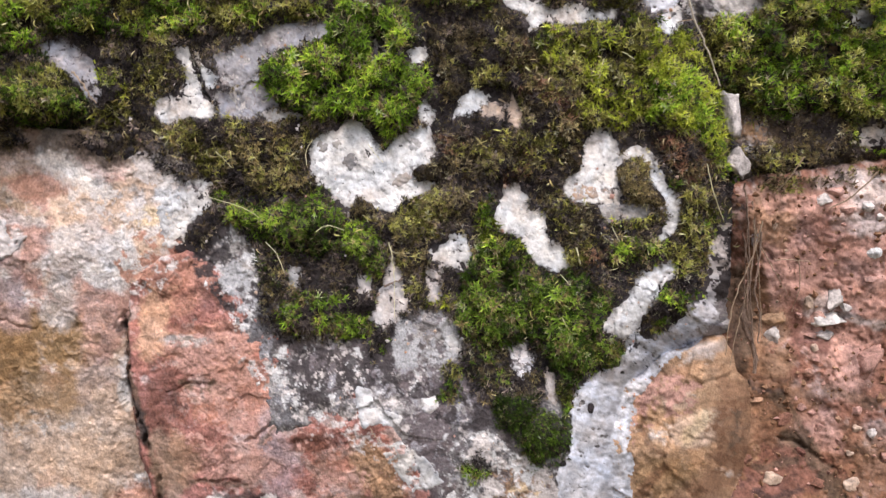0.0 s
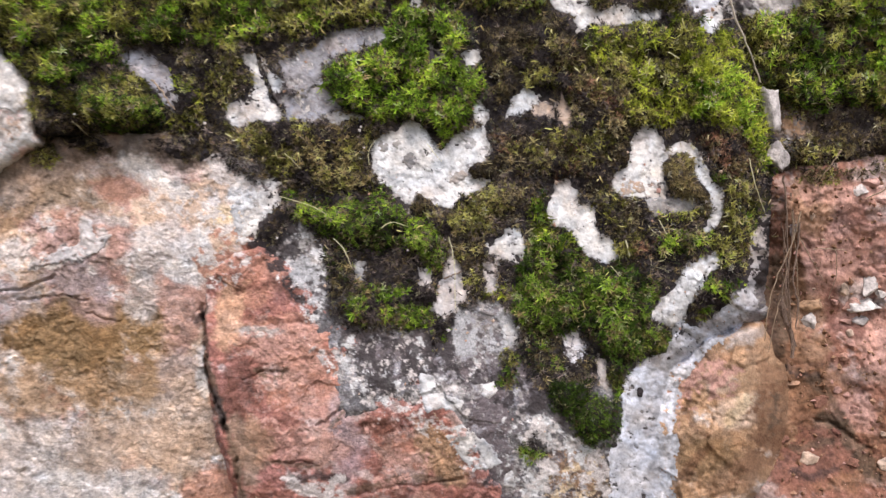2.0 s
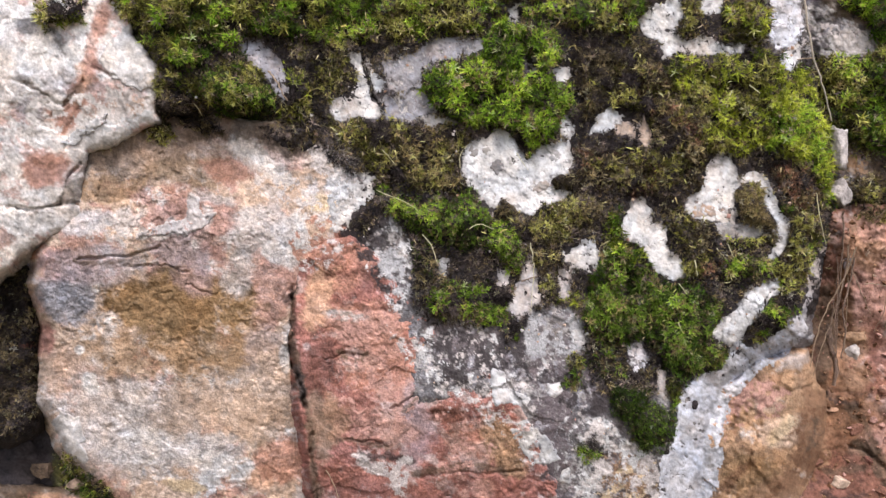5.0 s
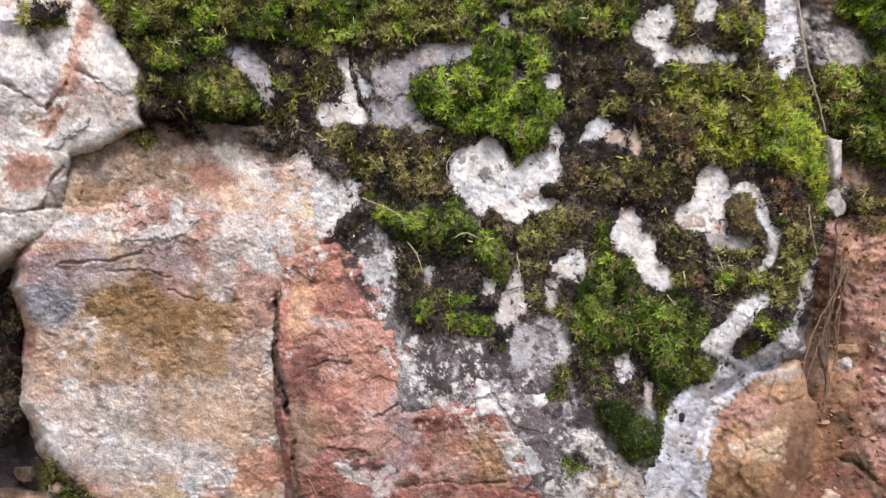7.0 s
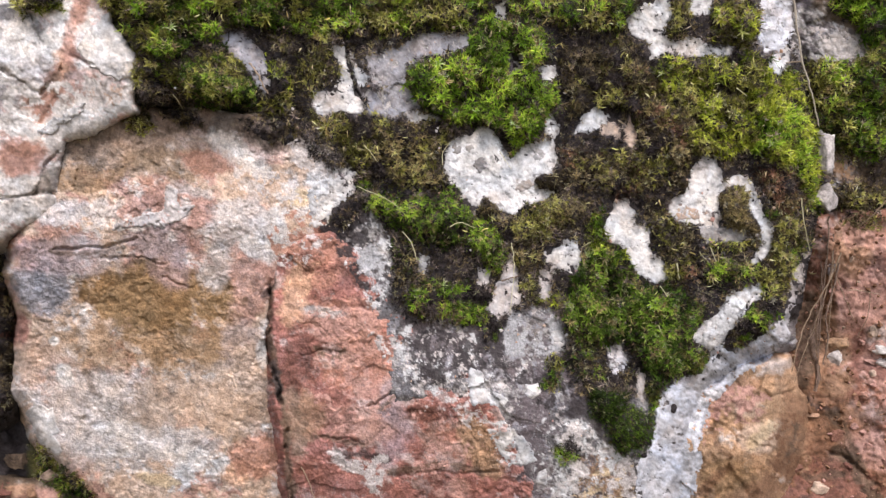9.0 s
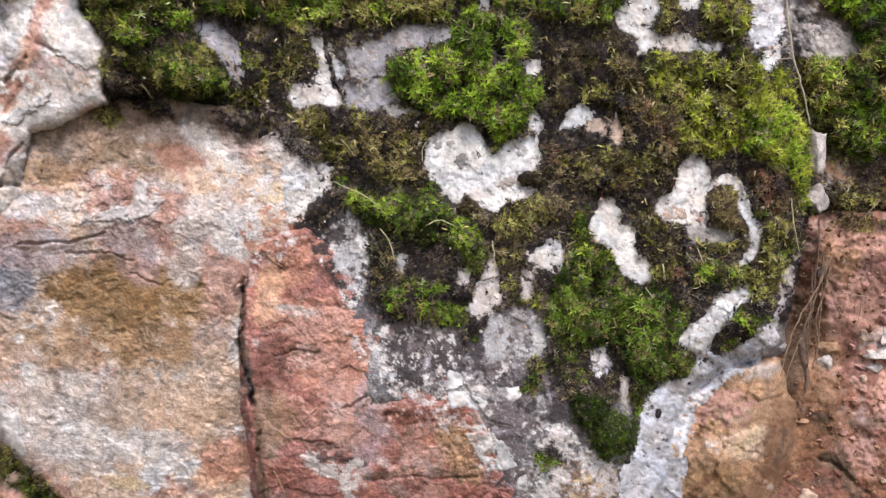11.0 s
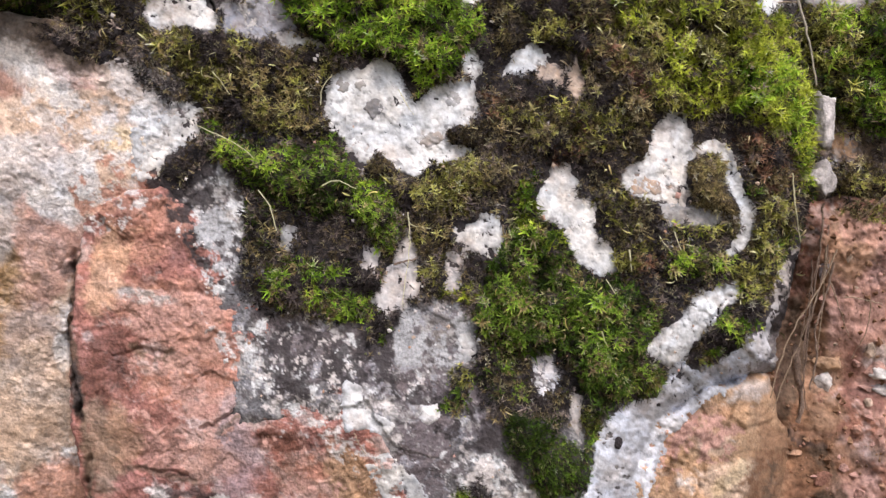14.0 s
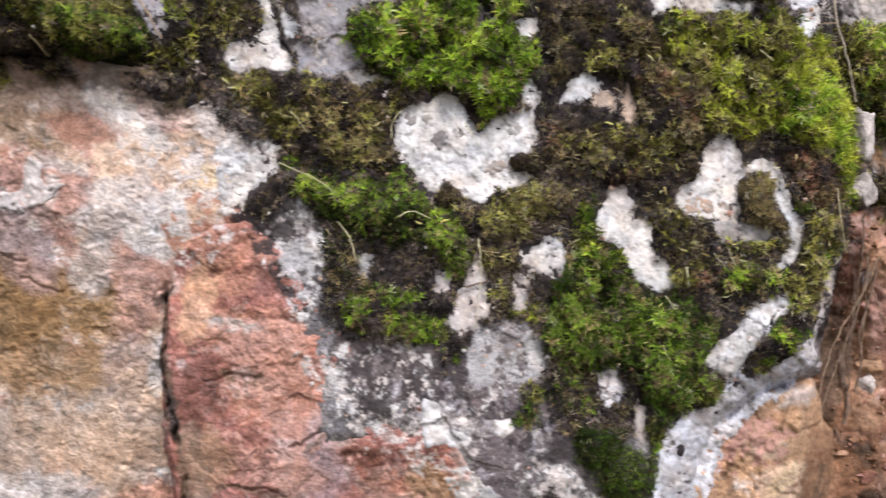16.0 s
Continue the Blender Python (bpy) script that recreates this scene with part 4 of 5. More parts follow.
dark_stone = Stone([(-320, 415), (-10, 428), (26, 470), (30, 560), (22, 640), (40, 700), (30, 745), (-20, 765), (-320, 770)], lambda a, b: 0.622 + 3e-4 * up_to(a - 0), 0.012, 30, 0.010, 113, 20, 1.2)
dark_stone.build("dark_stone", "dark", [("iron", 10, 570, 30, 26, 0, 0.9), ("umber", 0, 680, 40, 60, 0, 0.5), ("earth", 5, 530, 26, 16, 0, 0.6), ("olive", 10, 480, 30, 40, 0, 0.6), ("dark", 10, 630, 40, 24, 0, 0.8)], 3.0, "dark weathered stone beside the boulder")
foot_stone = Stone([(-320, 830), (0, 838), (50, 846), (110, 856), (140, 880), (170, 930), (200, 1080), (-320, 1080)], lambda a, b: 0.640 + 0 * a, 0.02, 26, 0.006, 127, 10, 1.2)
foot_stone.build("foot_stone", "umber", [("tan", 40, 870, 36, 16, 0, 0.9), ("rose", 80, 875, 30, 18, 0, 0.7), ("iron", 10, 900, 60, 30, 0, 0.7)], 3.4, "brown broken stone in the gap below the boulder", lime=0.1, rust="iron")

# ---- lichen crusts and bare white rock ----
CRUSTS += [(outline, 0.8) for _c, _s, _g, number, outline in PATCHES if number in (118, 143, 144, 401, 403)]
R = mossy_rock
lichen(R, [(803, 246), (832, 240), (848, 226), (872, 228), (886, 255), (903, 283), (912, 276), (932, 256), (977, 250), (985, 290), (975, 308), (944, 318), (950, 336), (978, 340), (962, 356), (930, 356),
           (908, 382), (880, 372), (862, 348), (842, 362), (822, 346), (800, 322), (785, 300), (790, 268)], "white heart-shaped lichen crust among moss", seed=101, thick=0.001)


def oval(ca, cb, ra, rb, turn=0.0):
    c, q = math.cos(radians(turn)), math.sin(radians(turn))
    return [(ca + ra * math.cos(k * 0.7854) * c - rb * math.sin(k * 0.7854) * q, cb + ra * math.cos(k * 0.7854) * q + rb * math.sin(k * 0.7854) * c) for k in range(8)]


for k, (ca, cb, ra, rb, tone) in enumerate([(848, 292, 11, 10, "ash"), (810, 266, 8, 10, "grey"), (831, 264, 6, 5, "grey"), (925, 330, 12, 9, "grey"), (955, 275, 8, 10, "slate")]):
    lichen(R, oval(ca, cb, ra, rb), "dark grey blotch on the white lichen", 0.82, tone, 0.0017, seed=180 + k, fray=9)
lichen(R, [(815, 335), (850, 340), (845, 380), (822, 370)], "thin grey edge of lichen below the heart", 0.7, "pale", seed=102)
lichen(R, [(586, 84), (610, 84), (616, 120), (626, 165), (648, 190), (632, 205), (600, 195), (570, 208), (553, 192), (556, 166), (592, 156), (604, 140), (600, 110)], "white forked lichen on grey rock", 0.95, seed=103)
lichen(R, [(618, 96), (632, 118), (656, 138), (640, 150), (630, 136)], "small white lichen beside a crack", seed=104)
lichen(R, [(650, 100), (700, 90), (750, 62), (830, 66), (834, 86), (760, 98), (722, 112), (714, 148), (660, 152)], "pale blue-grey weathered rock film", 0.84, "blue", 0.0006, seed=105, specks="pale")
lichen(R, [(652, 162), (720, 155), (744, 190), (700, 206), (655, 200)], "pale blue-grey weathered rock film", 0.82, "blue", 0.0006, seed=106, specks="pale")
lichen(R, [(716, 200), (738, 196), (745, 205), (790, 204), (780, 216), (735, 217), (720, 212)], "white flecks of lichen under moss", 0.85, seed=107)
lichen(R, [(952, 120), (975, 114), (988, 130), (975, 150), (958, 142)], "small white lichen spot", seed=108)
lichen(R, [(960, 208), (980, 200), (988, 220), (984, 244), (966, 238)], "small white lichen spot", seed=109)
lichen(R, [(1018, 236), (1030, 206), (1058, 190), (1075, 205), (1072, 226), (1050, 230)], "white lichen spot beside brown rock", seed=110)
lichen(R, [(1060, 215), (1100, 220), (1100, 245), (1066, 240)], "buff bare rock between moss", 0.8, "cream", 0.0008, seed=111)
lichen(R, [(1116, 205), (1128, 235), (1130, 248), (1118, 260), (1102, 250), (1104, 226)], "white wedge of bare rock", seed=112, colour="cream", thick=0.0011)
lichen(R, [(1086, 360), (1108, 354), (1124, 378), (1122, 402), (1148, 400), (1150, 440), (1172, 470), (1180, 492), (1158, 502), (1130, 484), (1114, 455), (1100, 436), (1074, 426), (1070, 402), (1080, 380)],
       "white stepped lichen crust with a buff edge", seed=113, thick=0.0009)
lichen(R, [(960, 446), (990, 440), (1000, 424), (1022, 432), (1032, 462), (1022, 492), (1000, 476), (976, 472)], "white lichen spot on dark crust", 0.85, seed=114)
lichen(R, [(954, 475), (976, 478), (974, 528), (956, 530)], "thin grey lichen streak", 0.75, "pale", seed=115)
lichen(R, [(1022, 470), (1034, 470), (1030, 520), (1014, 518)], "thin grey lichen streak", 0.6, "rose", seed=116)
lichen(R, [(906, 448), (914, 488), (922, 530), (900, 552), (880, 564), (858, 548), (874, 512), (890, 480)], "grey-white triangular lichen with dark specks", 0.9, "pale", seed=117)
lichen(R, [(975, 590), (996, 590), (1000, 620), (984, 625)], "white lichen fleck on rock", seed=119)
lichen(R, [(1244, 272), (1270, 276), (1276, 322), (1274, 350), (1278, 380), (1270, 404), (1240, 402), (1200, 390), (1182, 376), (1192, 354), (1216, 336), (1224, 304)], "tall white lichen crust beside a moss cushion", 0.95, seed=120, thick=0.0009)
lichen(R, [(1240, 398), (1275, 402), (1320, 412), (1318, 428), (1262, 426), (1240, 420)], "grey weathered rock film", 0.85, "grey", 0.0008, seed=121)
lichen(R, [(1268, 336), (1286, 318), (1312, 312), (1334, 326), (1338, 352), (1352, 378), (1367, 402), (1366, 432), (1350, 462), (1328, 468), (1346, 436), (1346, 402), (1328, 376), (1326, 348), (1310, 326), (1288, 330), (1274, 344)],
       "thin curved white lichen round a cushion", seed=122, thick=0.0009, fray=4)
lichen(R, [(1346, 502), (1346, 522), (1312, 560), (1292, 590), (1262, 616), (1230, 608), (1222, 590), (1268, 558), (1290, 526), (1320, 510)], "white slanting band of lichen", seed=123, thick=0.0011)
lichen((R, red_stone), [(834, 654), (852, 660), (856, 688), (882, 700), (897, 706), (890, 722), (862, 711), (838, 716), (832, 690)], "bright white lichen fleck", seed=124, thick=0.001, fray=3)
lichen(R, [(934, 684), (950, 680), (955, 694), (942, 703), (932, 697)], "bright white lichen fleck", seed=125, thick=0.0009, fray=3)
lichen((R, red_stone), [(862, 760), (890, 745), (915, 765), (945, 800), (940, 818), (905, 825), (885, 800)], "white lichen crust on grey rock", 0.85, "white", seed=126)
lichen(R, [(955, 838), (966, 834), (966, 856), (952, 853)], "bright white lichen fleck", seed=127, fray=3)
lichen((R, tan_stone), [(1268, 612), (1300, 626), (1340, 602), (1376, 580), (1398, 560), (1398, 602), (1350, 640), (1302, 662), (1275, 694), (1258, 712), (1243, 765), (1234, 825), (1220, 900), (1205, 1000), (1110, 1000), (1128, 900),
           (1130, 830), (1146, 800), (1160, 768), (1162, 722), (1178, 690), (1212, 668), (1248, 658)], "bluish-white lichen band along the rock's foot", 0.95, "ice", seed=129, specks="slate", thick=0.0009, fray=14)
lichen(R, [(1398, 500), (1418, 455), (1432, 450), (1420, 500), (1408, 540), (1396, 560)], "pale strip of lichen at the rock's edge", 0.75, "pale", seed=130)
lichen((ochre_boulder, R), [(556, 322), (600, 298), (634, 294), (624, 342), (596, 360), (576, 398), (554, 402), (546, 370)], "white lichen crust at the boulder's shoulder", 0.8, "white", seed=151, fray=16)
lichen(ochre_boulder, [(200, 402), (235, 388), (285, 378), (298, 335), (312, 335), (312, 372), (340, 360), (332, 380), (290, 398), (240, 400)], "raised pale quartz vein", 0.9, "pale", 0.0016, seed=133, specks="rose")
lichen(ochre_boulder, [(48, 730), (62, 716), (92, 728), (102, 765), (92, 772), (112, 800), (100, 806), (70, 775)], "cream-white smooth quartz patch", 1.0, "quartz", 0.0012, seed=135, specks="quartz", fray=6)
lichen(white_stone, [(192, 24), (214, 58), (246, 96), (236, 122), (214, 142), (190, 130), (164, 116), (142, 86), (160, 50)], "bright white quartz face on the pale stone", 1.0, "quartz", 0.0015, seed=140, specks="quartz")
lichen(white_stone, [(70, 232), (120, 200), (150, 182), (140, 196), (90, 238)], "pale ridge of quartz", 0.95, "white", 0.002, seed=141, specks="rose")
lichen(R, [(1105, 36), (1140, 10), (1180, -2), (1192, 28), (1170, 56), (1190, 76), (1222, 64), (1262, 86), (1302, 78), (1292, 96), (1230, 102), (1180, 96), (1150, 102), (1146, 76), (1120, 60)], "white lichen under overhanging moss", 0.95, seed=146, thick=0.0009)
lichen(R, [(1214, 28), (1230, -10), (1262, -12), (1256, 24)], "white lichen spot under moss", seed=147)
lichen(R, [(1340, 70), (1352, 20), (1335, -30), (1398, -40), (1404, 30), (1390, 84), (1350, 92)], "grey-white lichen at the rock's shoulder", 0.9, "ice", seed=148)
lichen(R, [(1356, 112), (1378, 92), (1400, 80), (1390, 120), (1376, 146)], "white lichen streak on rock", 0.95, seed=149)
lichen(back_stone, [(1440, 50), (1500, 60), (1522, 90), (1490, 108), (1450, 92)], "whitish lichen on the stone set back", 0.8, "pale", seed=150)
lichen(back_stone, oval(1692, 128, 24, 26, 20), "whitish lichen on the stone set back", 0.8, "ice", seed=190)
lichen(back_stone, oval(1690, 326, 34, 24), "whitish lichen on the stone set back", 0.75, "pale", seed=191)
lichen(back_stone, oval(1494, 305, 22, 16, 10), "buff bare rock below moss", 0.8, "buff", seed=192)
lichen(back_stone, oval(1640, 180, 16, 12), "dull buff rock among moss", 0.7, "tan", seed=193)
lichen(R, oval(1212, 378, 24, 11, 8), "buff stain below the white lichen", 0.75, "buff", 0.0011, seed=194)

FILM_SPOTS_FIRST = [
    ([(1075, 612), (1105, 605), (1110, 650), (1090, 668), (1072, 650)], "ice", 0.8), ([(1128, 655), (1142, 660), (1140, 720), (1128, 700)], "pale", 0.85), ([(845, 475), (866, 478), (862, 512), (846, 505)], "pale", 0.75), ([(742, 450), (762, 455), (758, 485), (744, 480)], "grey", 0.75),
    ([(1190, 182), (1222, 180), (1230, 222), (1212, 228)], "ice", 0.6), ([(1038, 300), (1085, 295), (1090, 340), (1050, 345)], "grey", 0.55),
]
FILM_SPOTS_SECOND = [
    ([(900, 95), (930, 98), (928, 130), (905, 128)], "grey", 0.7), ([(868, 5), (900, 0), (898, 38), (878, 30)], "white", 0.8), ([(1165, 275), (1182, 278), (1178, 320), (1166, 318)], "grey", 0.65), ([(560, 55), (600, 50), (585, 85), (558, 80)], "pale", 0.6),
    ([(394, 64), (424, 56), (462, 92), (484, 150), (468, 172), (444, 128), (408, 94)], "blue", 0.97),
]
for k, (outline, colour, cover) in enumerate(FILM_SPOTS_FIRST + FILM_SPOTS_SECOND):
    lichen(R, outline, "pale weathered film of lichen among moss", cover, colour, 0.0006, seed=160 + k, group="grey films")
# ---- moss ----
moss(R, [(98, -120), (116, -60), (158, -18), (196, 36), (236, 92), (300, 118), (346, 76), (400, 58), (432, 46), (500, 52), (545, 66), (600, 60), (680, 66), (740, 52), (700, -120)], GREEN, "olive and green mat of moss on the rock's brow", OLIVE, 12, 7, 0.012, seed=201, vigor=1.4, clump=32)
moss(R, [(690, -120), (700, 50), (830, 56), (850, 20), (960, 30), (1010, 60), (1100, 60), (1130, 10), (1150, -120)], OLIVE, "dark olive mat of moss at the rock's top", GREEN, 11, 7, 0.010, seed=202, vigor=1.3)
moss(R, [(238, 100), (310, 105), (330, 135), (310, 160), (270, 140), (240, 150)], OLIVE, "ragged dark fringe of moss", GREEN, 10, 7, 0.006, seed=203)
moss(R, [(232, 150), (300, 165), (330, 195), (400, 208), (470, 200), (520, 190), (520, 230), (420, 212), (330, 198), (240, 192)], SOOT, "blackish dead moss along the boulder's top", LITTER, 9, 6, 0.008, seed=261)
moss(R, [(470, 60), (580, 60), (600, 130), (550, 170), (500, 165), (520, 120)], LITTER, "purplish dead moss on the rock", OLIVE, 9, 6.5, 0.006, seed=262, thin=0.1)
moss(R, [(305, 140), (338, 98), (390, 88), (430, 108), (452, 140), (458, 172), (430, 194), (388, 196), (350, 188), (318, 172)], DEEP, "rounded green moss cushion", OLIVE, 9, 5.2, 0.010, seed=204, vigor=1.4, name="moss_cushion", dome=0.014, clump=20)
moss(R, [(462, 110), (500, 108), (522, 140), (515, 190), (490, 205), (460, 190), (470, 150)], LIME, "bright green moss tufts on rock", OLIVE, 13, 8, 0.008, seed=205, thin=0.2)
moss(R, [(720, 122), (770, 100), (830, 72), (850, 32), (900, 20), (950, 48), (978, 90), (962, 122), (984, 150), (985, 190), (975, 228), (945, 244), (922, 248), (906, 282), (886, 268), (880, 240), (850, 224), (800, 220), (768, 202), (738, 190), (716, 160)],
     GREEN, "lush green feathery moss above the heart", GREEN, 13, 6.8, 0.014, seed=206, vigor=1.5, clump=33, leaves=12)
moss(R, [(545, 202), (600, 196), (640, 206), (700, 212), (772, 216), (800, 232), (786, 262), (776, 292), (790, 332), (758, 336), (700, 330), (640, 320), (622, 290), (598, 262), (560, 232)], OLIVE, "brown and olive dry moss on rock", BROWN, 10, 6.5, 0.007, seed=207, thin=0.22)
moss(R, [(624, 340), (642, 324), (682, 340), (740, 344), (800, 332), (822, 360), (852, 388), (876, 402), (892, 425), (894, 480), (872, 474), (850, 444), (800, 432), (740, 424), (700, 404), (650, 372)], GREEN, "green ridge of moss along the rock", DEEP, 9, 6, 0.013, seed=208, dome=0.006, vigor=1.5)
moss(R, [(840, 372), (850, 354), (880, 352), (895, 375), (880, 394), (850, 394)], OLIVE, "small brown-green moss cushion at the heart's tip", BROWN, 11, 6, 0.010, seed=209, name="moss_cushion", dome=0.004)
moss(R, [(942, 318), (960, 304), (985, 312), (1005, 330), (985, 344), (955, 338)], OLIVE, "small brown-green moss cushion", BROWN, 10, 6, 0.009, seed=210, name="moss_cushion")
moss(R, [(884, 408), (920, 378), (960, 350), (1005, 340), (1042, 370), (1035, 402), (965, 425), (905, 428)], DUSK, "dark brown moss with olive tips", OLIVE, 10, 6, 0.008, seed=211)
moss(R, [(735, 492), (780, 500), (850, 502), (872, 520), (866, 566), (830, 578), (780, 562), (740, 560), (718, 530)], DEEP, "dark green moss in a hollow", GREEN, 11, 6.5, 0.008, seed=212, thin=0.1)
moss(R, [(690, 420), (730, 430), (740, 490), (705, 500), (690, 460)], BROWN, "thin brown moss on rock", DEEP, 10, 8, 0.004, seed=213, thin=0.3)
moss(R, [(1012, 482), (1040, 440), (1064, 428), (1094, 440), (1112, 470), (1132, 502), (1180, 505), (1225, 520), (1242, 560), (1232, 610), (1250, 640), (1200, 668), (1150, 664), (1128, 620), (1090, 604), (1050, 612), (1002, 592), (988, 556), (1008, 520)],
     DEEP, "deep green spreading moss mat", DEEP, 12, 6.5, 0.011, seed=214, vigor=1.25)
moss(R, [(1040, 430), (1050, 380), (1072, 366), (1080, 390), (1066, 420), (1080, 440), (1100, 445), (1110, 480), (1070, 490), (1045, 470)], LIME, "bright green moss beside white lichen", GREEN, 13, 7, 0.008, seed=215, vigor=2.2)
moss(R, [(1045, 692), (1080, 680), (1112, 690), (1105, 735), (1075, 760), (1050, 735)], DEEP, "deep green moss cushion on rock", DEEP, 7, 4.4, 0.010, vigor=3, seed=216, name="moss_cushion", dome=0.006)
moss(R, [(1075, 765), (1090, 730), (1125, 715), (1152, 740), (1156, 770), (1138, 796), (1106, 812), (1084, 794)], DEEP, "round dark green moss cushion with starry tips", DEEP, 7, 4.4, 0.010, vigor=3, seed=217, name="moss_cushion", dome=0.012)
moss(R, [(1140, 604), (1250, 622), (1232, 660), (1190, 668), (1172, 690), (1164, 722), (1150, 732), (1142, 690)], OLIVE, "hanging fringe of olive moss", DEEP, 11, 6.5, 0.008, seed=218)
moss(R, [(1000, 620), (1050, 612), (1100, 620), (1120, 660), (1100, 690), (1040, 690), (1005, 660)], DUSK, "thin brown moss on dark crust", DEEP, 9, 7.5, 0.005, seed=219, thin=0.35)
moss(R, [(1150, 112), (1180, 92), (1232, 96), (1292, 96), (1350, 100), (1382, 132), (1398, 180), (1340, 260), (1290, 282), (1232, 270), (1200, 200), (1160, 160)], OLIVE, "olive moss mat with yellow tips", LIME, 12, 6.5, 0.011, seed=220, vigor=1.4)
moss(R, [(1350, 104), (1400, 122), (1424, 172), (1438, 206), (1446, 262), (1450, 330), (1444, 384), (1428, 362), (1408, 310), (1370, 290), (1330, 270), (1340, 190)], LIME, "yellow-green moss rim of the rock", GREEN, 13, 6, 0.013, seed=221, vigor=2.2)
moss(R, [(1338, 306), (1372, 296), (1412, 312), (1424, 360), (1400, 372), (1362, 366), (1344, 340)], RUST, "red-brown moss on dark rock", BROWN, 12, 6.5, 0.008, seed=222)
moss(R, [(1362, 376), (1402, 384), (1444, 376), (1442, 420), (1426, 452), (1402, 492), (1382, 540), (1352, 590), (1312, 612), (1290, 596), (1332, 545), (1352, 515), (1350, 495), (1300, 502), (1240, 500), (1250, 460), (1330, 470), (1362, 450), (1372, 410)],
     OLIVE, "olive moss along the rock's edge", GREEN, 11, 6.5, 0.010, seed=223)
moss(R, [(1180, 452), (1240, 448), (1250, 490), (1200, 508), (1176, 490)], RUST, "red-brown moss tuft on rock", OLIVE, 10, 6.5, 0.007, seed=224)
moss(R, [(1180, 300), (1225, 290), (1222, 330), (1200, 345), (1180, 335)], RUST, "dark red-brown moss on rock", BROWN, 11, 7, 0.006, seed=225)
moss(R, [(1276, 346), (1300, 328), (1324, 344), (1328, 374), (1346, 396), (1342, 416), (1308, 414), (1284, 396), (1274, 370)], BROWN, "round brown-green moss cushion ringed by lichen", OLIVE, 10, 5.2, 0.011, seed=226, name="moss_cushion", dome=0.010)
moss(R, [(1240, 424), (1290, 424), (1345, 418), (1342, 440), (1290, 446), (1250, 440)], LIME, "thin strip of yellow-green moss", OLIVE, 10, 6.5, 0.007, seed=227)
moss(R, [(990, 90), (1100, 62), (1150, 104), (1180, 170), (1230, 200), (1240, 270), (1200, 300), (1150, 340), (1090, 345), (1040, 330), (1000, 290), (1080, 262), (1130, 262), (1120, 200), (1080, 188), (1010, 205), (992, 150)], DUSK, "dark dry moss with scattered olive tips", OLIVE, 11, 7, 0.009, seed=228, thin=0.10)
moss(R, [(1060, 100), (1140, 110), (1180, 180), (1230, 240), (1200, 300), (1150, 250), (1120, 180), (1070, 150)], DUSK, "purplish-brown moss among olive tufts", RUST, 12, 8, 0.008, seed=248, thin=0.3, bed="")
moss(R, [(990, 260), (1060, 270), (1150, 290), (1170, 360), (1100, 350), (1040, 350), (1000, 320)], DUSK, "purplish-brown moss among olive tufts", RUST, 11, 8, 0.007, seed=249, thin=0.3, bed="")
moss(R, [(888, 430), (920, 440), (955, 450), (960, 520), (930, 540), (925, 490)], OLIVE, "olive moss between lichen spots", BROWN, 10, 7, 0.006, seed=229, thin=0.15)
moss(R, [(950, 530), (1000, 528), (1010, 545), (960, 545)], LIME, "small lime-green moss tuft", GREEN, 9, 6, 0.005, seed=230)
moss(R, [(1252, 20), (1300, 5), (1336, 20), (1344, 60), (1320, 92), (1280, 82), (1258, 60)], OLIVE, "olive moss tuft between lichens", LIME, 13, 6.5, 0.009, seed=231)
moss(R, [(1180, -60), (1214, -60), (1216, 40), (1200, 72), (1176, 66), (1194, 30)], OLIVE, "olive tongue of moss on lichen", BROWN, 12, 6.5, 0.008, seed=232)
moss(R, [(1140, 350), (1200, 385), (1240, 400), (1240, 440), (1180, 450), (1160, 430), (1150, 400)], DUSK, "dark brown moss on rock", OLIVE, 10, 7, 0.006, seed=233, thin=0.15)
moss(R, [(985, 625), (1000, 660), (985, 690), (960, 680), (970, 640)], DEEP, "thin dark streak of moss", OLIVE, 9, 7, 0.004, seed=234, thin=0.25)
moss(R, [(980, 790), (1010, 785), (1020, 808), (990, 815)], OLIVE, "small moss tuft on pale lichen", DEEP, 9, 6, 0.005, seed=235)
moss(R, [(855, 575), (885, 560), (880, 600), (860, 620), (850, 600)], OLIVE, "small olive moss tuft on rock", GREEN, 9, 7, 0.004, seed=236)
moss(ochre_boulder, [(225, 205), (255, 200), (262, 222), (250, 234), (228, 228)], OLIVE, "small olive moss tuft on the boulder", BROWN, 11, 7, 0.005, seed=237, spread=1.2)
moss((ochre_boulder), [(285, 200), (340, 198), (350, 216), (300, 220)], BROWN, "dry moss fringe on the boulder's top", SOOT, 9, 6, 0.005, seed=270, thin=0.2)
moss((ochre_boulder), [(430, 205), (520, 205), (530, 255), (480, 262), (440, 232)], LITTER, "dead grey-brown moss on the boulder", BROWN, 9, 6, 0.005, seed=271, thin=0.5)
moss((ochre_boulder), [(120, 225), (200, 198), (222, 205), (200, 218), (140, 240)], LITTER, "thin dark moss fringe at the stone's joint", BROWN, 8, 7, 0.003, seed=272, thin=0.35)
moss(ochre_boulder, [(505, 175), (522, 178), (518, 240), (502, 255)], OLIVE, "dry straggling moss beside the rock", BROWN, 10, 8, 0.006, seed=238)
moss(white_stone, [(30, -20), (110, -20), (105, 15), (60, 22), (35, 12)], OLIVE, "olive moss tuft on the pale stone", LIME, 12, 7, 0.008, seed=239)
